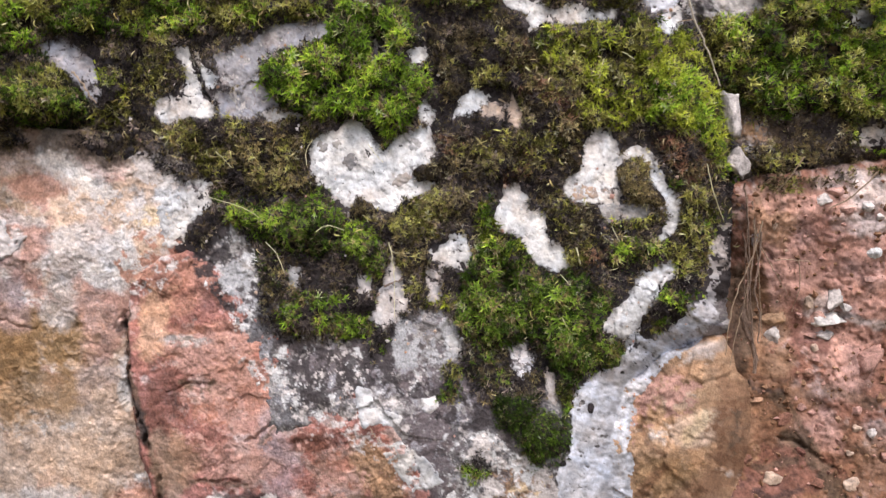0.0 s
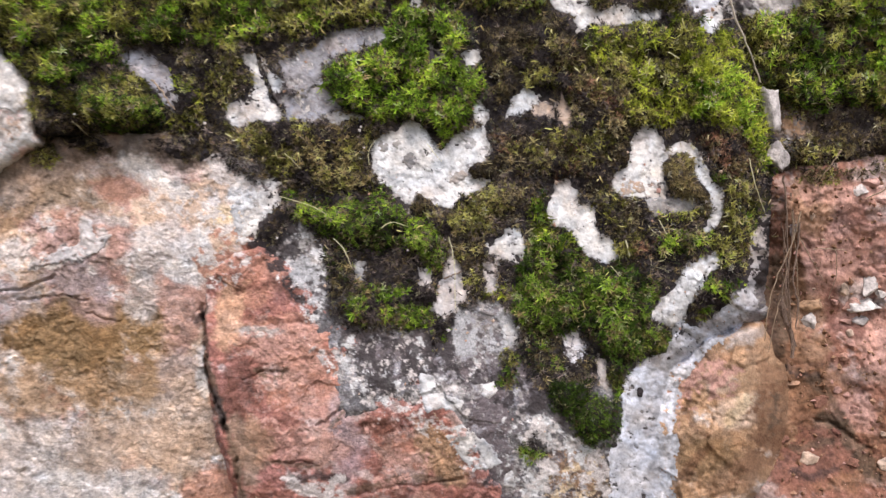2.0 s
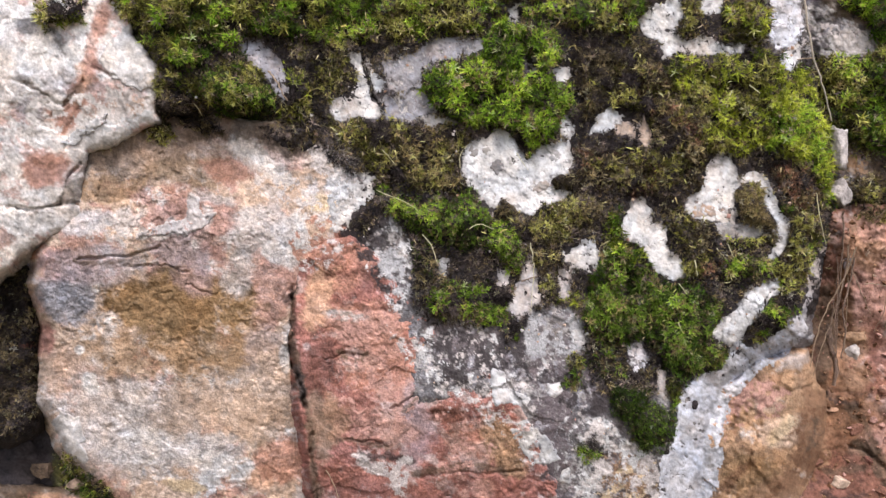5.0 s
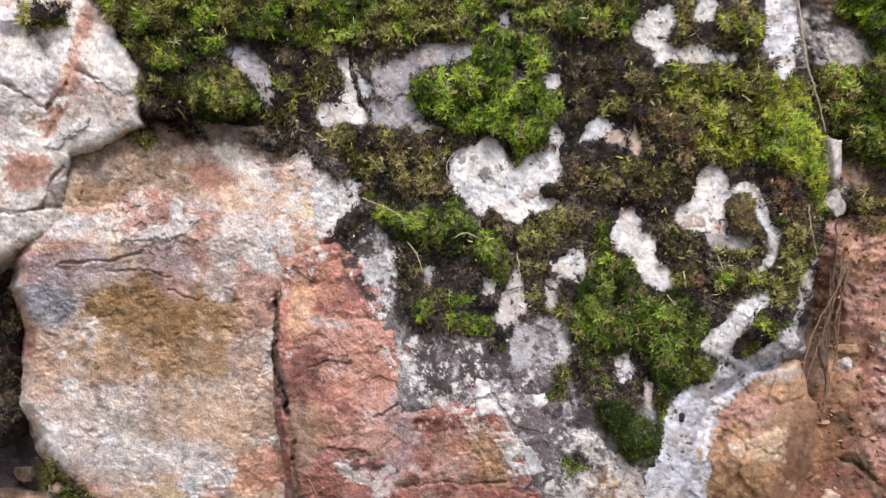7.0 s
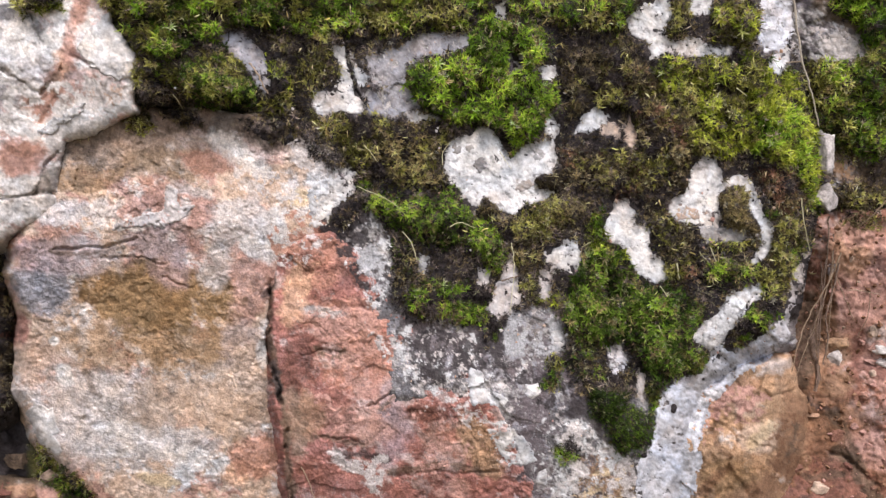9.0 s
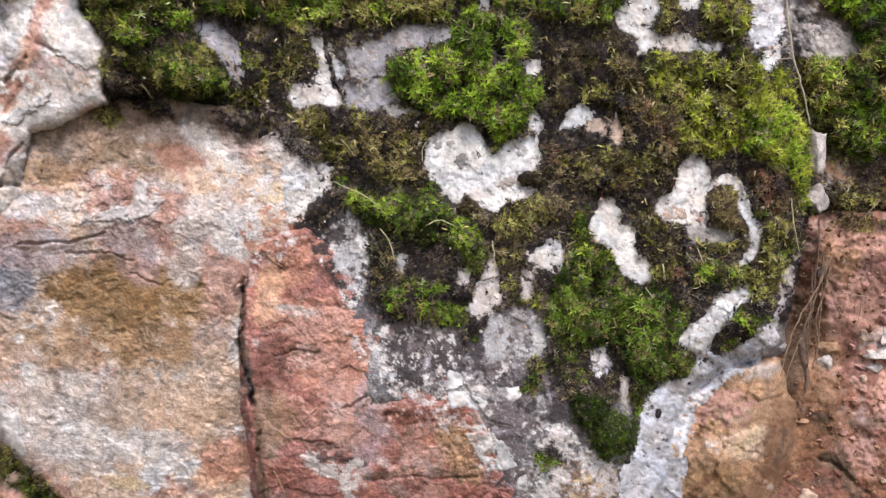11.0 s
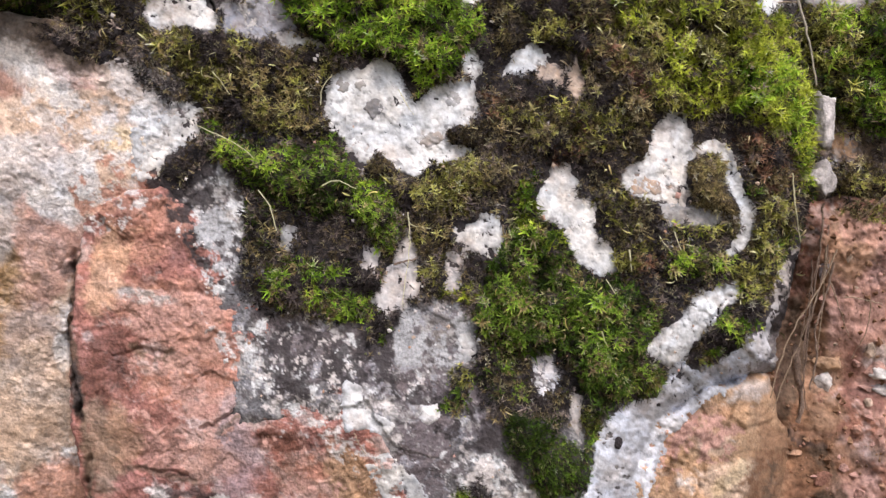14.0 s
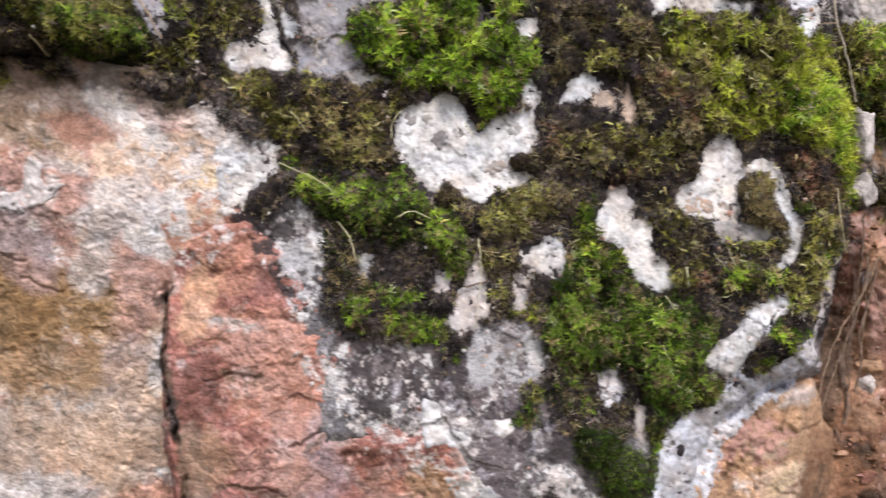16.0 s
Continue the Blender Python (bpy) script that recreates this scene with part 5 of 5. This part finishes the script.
moss(back_stone, [(1425, 112), (1520, 108), (1570, 60), (1640, 20), (1660, -80), (1820, -80), (1820, 250), (1720, 310), (1640, 285), (1580, 268), (1530, 282), (1480, 270), (1450, 230), (1425, 200)], OLIVE, "dark green moss over the stone set back", GREEN, 15, 8, 0.012, seed=240, vigor=1.5, thin=0.06)
moss(back_stone, [(1540, 80), (1600, 20), (1620, -80), (1500, -80), (1470, 10), (1510, 40)], GREEN, "bright green moss at the top of the stone", DEEP, 17, 8.5, 0.016, seed=241, vigor=1.5)
moss(back_stone, [(1600, 40), (1700, 10), (1760, 120), (1720, 240), (1640, 230), (1610, 140)], LIME, "olive moss with yellow tips", GREEN, 15, 8.5, 0.016, seed=242, vigor=2, thin=0.1)
moss(back_stone, [(1640, 280), (1700, 260), (1780, 270), (1760, 350), (1700, 360), (1650, 330)], GREEN, "green moss tufts above the soil", OLIVE, 13, 8, 0.010, seed=245, vigor=1.4, thin=0.15)
moss(back_stone, [(1470, 330), (1530, 318), (1600, 350), (1600, 392), (1520, 398), (1480, 372)], OLIVE, "thin moss edge over the soil", BROWN, 11, 7, 0.006, seed=243, thin=0.36)
moss(back_stone, [(1480, 270), (1580, 262), (1680, 300), (1700, 392), (1520, 398), (1476, 372)], BROWN, "murky brown dead moss on rock", LITTER, 9, 6.5, 0.004, seed=246, thin=0.2, bed="")
moss(soil_face, [(1490, 374), (1560, 380), (1640, 372), (1700, 376), (1690, 396), (1600, 392), (1560, 408), (1500, 396)], OLIVE, "ragged moss fringe over the soil", BROWN, 11, 7, 0.005, seed=247, thin=0.4, bed="")
moss(ochre_boulder, [(66, 785), (100, 812), (150, 855), (180, 892), (168, 900), (120, 866), (80, 826)], OLIVE, "dark moss hanging under the boulder's edge", DEEP, 10, 6, 0.006, seed=273, thin=0.1)
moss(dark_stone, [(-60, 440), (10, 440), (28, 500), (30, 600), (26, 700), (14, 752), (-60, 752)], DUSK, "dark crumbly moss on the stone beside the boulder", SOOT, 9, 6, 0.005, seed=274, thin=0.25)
moss(gap_floor, [(60, 790), (100, 800), (150, 860), (180, 920), (120, 920), (70, 850)], OLIVE, "dark moss in the gap under the boulder", DEEP, 11, 7, 0.02, seed=244)

moss(R, [(205, -40), (232, 130), (250, 205), (420, 222), (520, 235), (580, 300), (585, 395), (640, 420), (690, 540), (760, 590), (880, 600), (1000, 640), (1050, 720), (1160, 700), (1300, 600), (1400, 500), (1440, 380), (1440, 240), (1400, 60), (1380, -40)],
     LITTER, "dead dark moss and litter on the rock", SOOT, 9, 6.2, 0.003, seed=260, name="moss_litter", thin=0.06, leaves=7, bed="")

# ---- stones in the soil and in the gaps ----
def seat(stone, a, b, w, h):
    """The depth at which a small stone of that half width and height rests in a face."""
    x, y = np.meshgrid(np.linspace(a - w, a + w, 7), np.linspace(b - h, b + h, 7))
    return float(np.percentile(stone.depth(x, y), 30))


QUARTZ_PEBBLES_FIRST = [
    (1576, 618, 31, 18, -5, "quartz"), (1586, 586, 14, 24, 10, "chalk"), (1545, 586, 12, 13, 0, "cream"), (1480, 634, 16, 20, 15, "chalk"),
    (1486, 606, 26, 16, 10, "buff"), (1604, 600, 12, 10, 20, "chalk"), (1556, 612, 20, 12, -10, "pink"), (1664, 440, 14, 10, 20, "chalk"),
    (1610, 410, 22, 10, 8, "rose"), (1680, 460, 10, 8, 0, "chalk"), (1600, 770, 12, 9, 10, "rose"), (1622, 810, 10, 12, 0, "chalk"),
]
QUARTZ_PEBBLES_SECOND = [
    (1660, 780, 14, 10, 30, "cream"), (1540, 640, 12, 8, 0, "rose"), (1530, 700, 10, 7, 0, "salmon"), (1650, 560, 14, 9, 0, "rose"),
    (1700, 580, 18, 12, 0, "chalk"), (1546, 662, 9, 7, 20, "cream"), (1449, 861, 18, 14, 10, "cream"), (1579, 887, 14, 13, 0, "cream"),
    (1582, 838, 9, 9, 0, "cream"), (1596, 799, 10, 9, 0, "cream"), (1592, 424, 15, 12, 0, "chalk"),
]
for i, (a, b, w, h, turn, colour) in enumerate(QUARTZ_PEBBLES_FIRST + QUARTZ_PEBBLES_SECOND):
    pebble(a, b, seat(soil_face, a, b, w, h) - 0.001, w, h, turn, colour, i + 3, "pale %s quartz pebble lodged in red soil" % ("cream" if colour in ("cream", "tan") else "white"))
for i, (a, b, w, h, turn, colour) in enumerate([
        (1512, 755, 9, 8, 0, "rose"), (1536, 789, 14, 10, 20, "rose"), (1628, 690, 26, 46, 20, "rose"), (1661, 517, 16, 11, 0, "white"), (1525, 605, 10, 8, 0, "rose"), (1560, 640, 20, 12, 10, "pale"),
        (1630, 445, 20, 9, 5, "rose"), (1500, 830, 16, 10, 30, "iron"), (1440, 735, 18, 9, 5, "tan"), (1480, 770, 18, 12, -10, "soil"), (1410, 830, 12, 9, 0, "soil"), (1520, 880, 20, 12, 20, "soil"),
        (1640, 850, 16, 12, 0, "rose"), (1690, 640, 20, 16, 0, "rose")]):
    pebble(a, b, seat(soil_face, a, b, w, h) + 0.0005, w, h, turn, colour, i + 31, "dull reddish stone lodged in the soil", "soil_stone", mat=ROCK)
pebble(1463, 262, 0.652, 21, 50, -6, "pale", 71, "long pale stone between the mossy rocks", "pale_stone_chip", 0.25, ROCK)
pebble(1465, 352, 0.655, 19, 30, -15, "pale", 72, "small pale stone between the mossy rocks", "pale_stone_chip", 0.1, ROCK)
pebble(1520, 250, 0.668, 8, 6, 0, "pale", 73, "small grey pebble in moss", "pebble")
pebble(1474, 460, 0.688, 12, 40, 8, "lilac", 74, "grey stone beside the hanging roots", "root_stone")
pebble(32, 815, 0.650, 24, 18, 20, "umber", 75, "brown stone in the dark gap", "gap_stone", mat=ROCK)
pebble(84, 842, 0.640, 17, 11, -6, "drab", 76, "flat brown stone in the dark gap", "gap_stone", mat=ROCK)
pebble(14, 868, 0.642, 22, 18, 10, "iron", 77, "red-brown block of stone in the gap", "gap_stone", mat=ROCK)
pebble(58, 872, 0.642, 16, 13, -20, "earth", 81, "brown block of stone in the gap", "gap_stone", mat=ROCK)
pebble(1190, 724, float(R.depth(np.array([1190]), np.array([724]))[0]) - 0.001, 9, 12, -15, "dark", 78, "black blister on the pale lichen", "dark_fleck", mat=BED)
pebble(1140, 806, float(R.depth(np.array([1140]), np.array([806]))[0]) - 0.001, 7, 5, 0, "dark", 79, "black blister on the pale lichen", "dark_fleck", mat=BED)
pebble(1430, 272, float(R.depth(np.array([1430]), np.array([272]))[0]) - 0.016, 4, 4, 0, "white", 80, "tiny white dot on moss", "white_dot")


def gravel():
    """Crumbs of soil and grit too small to count."""
    rng = np.random.default_rng(5)
    n = 1700
    a, b = rng.uniform(1250, 1800, n), rng.uniform(400, 1000, n)
    ok = soil_face.edge(a, b) > 12
    a, b = a[ok], b[ok]
    n = len(a)
    p = chart(a, b, soil_face.depth(a, b))
    octa = np.array([(1, 0, 0), (-1, 0, 0), (0, 1, 0), (0, -1, 0), (0, 0, 1), (0, 0, -1)], float)
    f = np.array([(0, 2, 4), (2, 1, 4), (1, 3, 4), (3, 0, 4), (2, 0, 5), (1, 2, 5), (3, 1, 5), (0, 3, 5)])
    size = 0.0005 + 0.0030 * rng.random(n) ** 3
    v = p[:, None] + octa[None] * size[:, None, None] * rng.uniform(0.6, 1.4, (n, 6, 1)) + rng.normal(0, 0.2, (n, 6, 3)) * size[:, None, None]
    names = ["loam", "rose", "earth", "salmon", "cream", "tan"]
    col = 0.85 * np.array([C[names[i]] for i in rng.choice(6, n, p=[0.40, 0.14, 0.26, 0.12, 0.02, 0.06])])
    tagged(new("gravel", mesh_of("gravel", v.reshape(-1, 3), (f[None] + 6 * np.arange(n)[:, None, None]).reshape(-1, 3), np.repeat(col, 6, 0), SOIL, False)),
           "loose crumbs of red soil and grit", "gravel", kind="stuff")


gravel()


def moss_grit():
    """Pale crumbs of rock and lichen lodged in the dark moss."""
    rng = np.random.default_rng(23)
    n = 900
    a, b = rng.uniform(240, 1430, n), rng.uniform(20, 800, n)
    s = mossy_rock.edge(a, b)
    ok = (s > 14) & (fbm(a, b, 60, 211, 3) > -0.1)
    a, b = a[ok], b[ok]
    n = len(a)
    p = chart(a, b, mossy_rock.depth(a, b) - rng.uniform(0.001, 0.009, n))
    plate = np.array([(1, 0, 0), (-1, 0, 0.1), (0.2, 0, 1), (-0.1, 0, -1), (0, 0.4, 0), (0, -0.4, 0)], float)
    f = np.array([(0, 2, 4), (2, 1, 4), (1, 3, 4), (3, 0, 4), (2, 0, 5), (1, 2, 5), (3, 1, 5), (0, 3, 5)])
    size = 0.0004 + 0.0014 * rng.random(n) ** 3
    turn = rng.uniform(0, 6.28, n)
    c, t = np.cos(turn)[:, None], np.sin(turn)[:, None]
    q = np.stack([plate[None, :, 0] * c - plate[None, :, 2] * t, np.repeat(plate[None, :, 1], n, 0), plate[None, :, 0] * t + plate[None, :, 2] * c], -1)
    v = p[:, None] + q * size[:, None, None] * rng.uniform(0.6, 1.5, (n, 6, 1))
    names = ["pale", "cream", "white", "tan", "rose"]
    col = np.array([C[names[i]] for i in rng.choice(5, n, p=[0.3, 0.25, 0.15, 0.2, 0.1])])
    tagged(new("moss_grit", mesh_of("moss_grit", v.reshape(-1, 3), (f[None] + 6 * np.arange(n)[:, None, None]).reshape(-1, 3), np.repeat(col, 6, 0), CRUST, False)),
           "pale crumbs of rock lodged in dark moss", "grit", kind="stuff")


moss_grit()


def dry_blades():
    """Curled dead leaves and stalks scattered over the moss."""
    rng = np.random.default_rng(17)
    verts, faces, cols = [], [], []
    for a0, b0, wa, wb, count in ((640, 35, 110, 30, 46), (330, 30, 100, 40, 22), (820, 120, 90, 60, 18), (1240, 180, 150, 70, 40), (1110, 560, 110, 90, 46), (790, 400, 90, 50, 20), (1100, 150, 100, 60, 18), (1380, 450, 60, 90, 26), (650, 270, 90, 50, 24), (500, 190, 26, 50, 14), (1600, 180, 110, 160, 26), (760, 110, 460, 150, 110), (1180, 330, 300, 260, 110), (640, 40, 90, 30, 30)):
        for _ in range(count):
            a, b = a0 + rng.normal(0, 0.5) * wa, b0 + rng.normal(0, 0.5) * wb
            home = back_stone if a > 1470 else mossy_rock
            if any(inside(np.array([a]), np.array([b]), line)[0] > 0 for line, _c in CRUSTS):
                continue
            d = float(home.depth(np.array([a]), np.array([b]))[0]) - rng.uniform(0.006, 0.013)
            turn, curl, long, wide = rng.uniform(0, 6.28), rng.normal(0, 0.5), rng.uniform(4, 16), rng.uniform(0.35, 1.25)
            tone = np.array((0.54, 0.49, 0.24)) * rng.uniform(0.3, 1.15) * np.array((1, rng.uniform(0.85, 1.1), rng.uniform(0.6, 1.3)))
            o = len(verts)
            for k in range(5):
                t = k / 4
                w = wide * (1 - 0.85 * abs(2 * t - 0.8) ** 2 / 1.5)
                ang = turn + curl * t
                ca, cb = a + math.cos(ang) * long * t, b + math.sin(ang) * long * t
                lift = 0.004 * math.sin(3.1 * t) + 0.002 * t
                verts += [chart(ca - math.sin(ang) * w, cb + math.cos(ang) * w, d - lift), chart(ca + math.sin(ang) * w, cb - math.cos(ang) * w, d - lift - 0.0006)]
                cols += [np.clip(tone, 0, 0.7)] * 2
                if k:
                    faces.append((o + 2 * k - 2, o + 2 * k - 1, o + 2 * k + 1, o + 2 * k))
    tagged(new("dry_leaf_bits", mesh_of("dry_leaf_bits", np.array(verts), faces, np.array(cols), MOSS, True)), "curled straw-coloured dead leaf bits on moss", "dead leaves", kind="stuff")


dry_blades()

# ---- straws, roots and blades ----
def on_rock(a, b, lift):
    """A place of the mossy rock's face, lifted off it."""
    return a, b, float(mossy_rock.depth(np.array([float(a)]), np.array([float(b)]))[0]) - lift


STRAWS = []


def straw(path, r, label):
    """A stalk, blade or thin root through chart places."""
    fine = "blade" in label
    mat = ROOT if "root" in label or "dark" in label else STEM if "stem" in label else BLADE if fine or "hair" in label else STRAW
    ob = new("straw", tube(path, r * (0.62 if fine else 0.9), mat, "straw", seed=len(STRAWS), wobble=0.0002 if fine else 0.0005))
    STRAWS.append(tagged(ob, label, "straw", "straws and blades"))


straw([on_rock(*q, 0.008) for q in [(783, 292), (784, 270), (796, 252)]], 0.0007, "curled pale blade at the heart's edge")
straw([on_rock(*q, 0.012) for q in [(645, 258), (656, 270), (668, 286)]], 0.0008, "dry grass blade on brown moss")
straw([on_rock(*q, 0.013) for q in [(1168, 506), (1178, 520), (1190, 538)]], 0.0006, "pale grass blade below the lichen")
straw([on_rock(*q, 0.014) for q in [(1166, 576), (1170, 588), (1176, 600)]], 0.0012, "short white blade on moss")
straw([on_rock(*q, 0.010) for q in [(1258, 438), (1262, 450), (1268, 464)]], 0.0009, "short white blade on moss")
straw([on_rock(*q, 0.008) for q in [(1238, 446), (1244, 454), (1250, 460)]], 0.0007, "short white blade on moss")
straw([on_rock(*q, 0.012) for q in [(1198, 466), (1200, 480), (1202, 494)]], 0.0013, "pinkish dry blade on red-brown moss")
straw([on_rock(*q, 0.016) for q in [(1262, 196), (1266, 180), (1272, 164)]], 0.0011, "pale green blade on olive moss")
straw([on_rock(*q, 0.016) for q in [(1254, 190), (1270, 188), (1286, 187)]], 0.0006, "pale green blade on olive moss")
straw([on_rock(*q, 0.003) for q in [(888, 497), (902, 493), (917, 489)]], 0.0012, "short dark twig across the lichen")
straw([on_rock(*q, 0.010) for q in [(740, 546), (746, 553), (752, 562)]], 0.0008, "short white blade on dark moss")
straw([on_rock(*q, 0.014) for q in [(306, 168), (316, 180), (326, 198)]], 0.0008, "dry grass blade on black moss")
straw([on_rock(*q, 0.016) for q in [(1303, 156), (1312, 162), (1322, 170)]], 0.0009, "pale dry blade on olive moss")
straw([on_rock(*q, 0.010) for q in [(905, 436), (910, 446), (935, 449)]], 0.0006, "pale grass blade lying on moss")
straw([(1396, -60, 0.636), (1406, 11, 0.640), (1418, 98, 0.642), (1436, 164, 0.644), (1450, 224, 0.648)], 0.0017, "long grey dry stem hanging over the rock's edge")
straw([(1466, 384, 0.675), (1464, 450, 0.680), (1456, 520, 0.690), (1450, 600, 0.695), (1444, 690, 0.698)], 0.0014, "dry root hanging before the soil")
straw([(1492, 440, 0.680), (1466, 500, 0.685), (1432, 560, 0.688), (1410, 620, 0.690), (1393, 702, 0.692)], 0.0011, "thin straw hanging before the soil")
straw([(1478, 460, 0.682), (1448, 560, 0.690), (1424, 620, 0.692), (1404, 684, 0.694)], 0.0008, "thin straw hanging before the soil")
straw([(1474, 440, 0.682), (1470, 540, 0.690), (1462, 640, 0.700)], 0.0008, "thin straw hanging before the soil")
straw([(1572, 352, 0.66), (1540, 385, 0.668), (1508, 412, 0.68)], 0.0012, "straw leaning over the soil")
straw([(1500, 514, 0.684), (1525, 515, 0.684), (1556, 521, 0.686)], 0.0008, "pale straw on the soil")
straw([(1540, 520, 0.682), (1535, 560, 0.690), (1516, 600, 0.700)], 0.0007, "fine straw on the soil")
straw([(1474, 470, 0.685), (1492, 520, 0.690), (1512, 568, 0.700)], 0.0008, "fine straw on the soil")
straw([(1690, 390, 0.655), (1640, 425, 0.668), (1600, 438, 0.676)], 0.0014, "dry twig over the soil")
straw([(1418, 350, 0.622), (1424, 400, 0.622), (1433, 444, 0.63)], 0.0010, "dry blade hanging at the rock's rim")
straw([(632, 330, 0.566), (690, 356, 0.566), (722, 386, 0.568)], 0.0006, "pale grass blade lying on moss")
straw([(796, 402, 0.565), (815, 394, 0.565), (840, 404, 0.566)], 0.0008, "pale grass blade lying on moss")
straw([(712, 410, 0.574), (728, 430, 0.572), (738, 462, 0.572)], 0.0009, "dry grass blade on moss")
straw([(906, 430, 0.578), (910, 480, 0.574), (904, 548, 0.575)], 0.0005, "fine pale hair of grass")
straw([(508, 760, 0.590), (522, 805, 0.588), (545, 850, 0.590), (566, 905, 0.594)], 0.0008, "fine straw on the red stone")
straw([(498, 640, 0.592), (503, 690, 0.590), (512, 750, 0.592)], 0.0007, "fine root in the crack between the stones")
straw([(503, 700, 0.592), (510, 780, 0.589), (528, 870, 0.592), (530, 920, 0.594)], 0.0007, "fine root in the crack between the stones")
straw([(442, 112, 0.552), (458, 135, 0.550), (474, 166, 0.552)], 0.0012, "pale twig beside the moss cushion")
straw([(1418, 110, 0.648), (1390, 112, 0.645)], 0.0009, "short broken twig on rock")
straw([(848, 720, 0.574), (856, 735, 0.574), (864, 746, 0.575)], 0.0006, "tiny straw on the rock")
straw([(884, 268, 0.588), (895, 285, 0.586), (905, 300, 0.590)], 0.0006, "pale blade at the heart's notch")
rng_root = random.Random(8)
for i in range(4):
    top, low = rng_root.uniform(1450, 1485), rng_root.choice((1398, 1412, 1436, 1448, 1458)) + rng_root.uniform(-6, 6)
    b0, b1 = rng_root.uniform(400, 470), rng_root.uniform(590, 705)
    d0 = 0.679 + rng_root.uniform(-0.004, 0.006)
    run = [(top + (low - top) * t + rng_root.uniform(-7, 7), b0 + (b1 - b0) * t, d0 + 0.014 * t + rng_root.uniform(-0.002, 0.002)) for t in (0, 0.25, 0.5, 0.75, 1)]
    tagged(new("root", tube(run, rng_root.uniform(0.0006, 0.0018), ROOT, "root", seed=90 + i)), "thin brown root hanging before red soil", "root", "hanging roots")
tagged(new("root", tube([(1438, 585, 0.70), (1436, 620, 0.70), (1446, 650, 0.702), (1443, 690, 0.706)], 0.0042, ROOT, "root", 8, 50, 0.0012)), "flaky dead root hanging before the soil", "root")
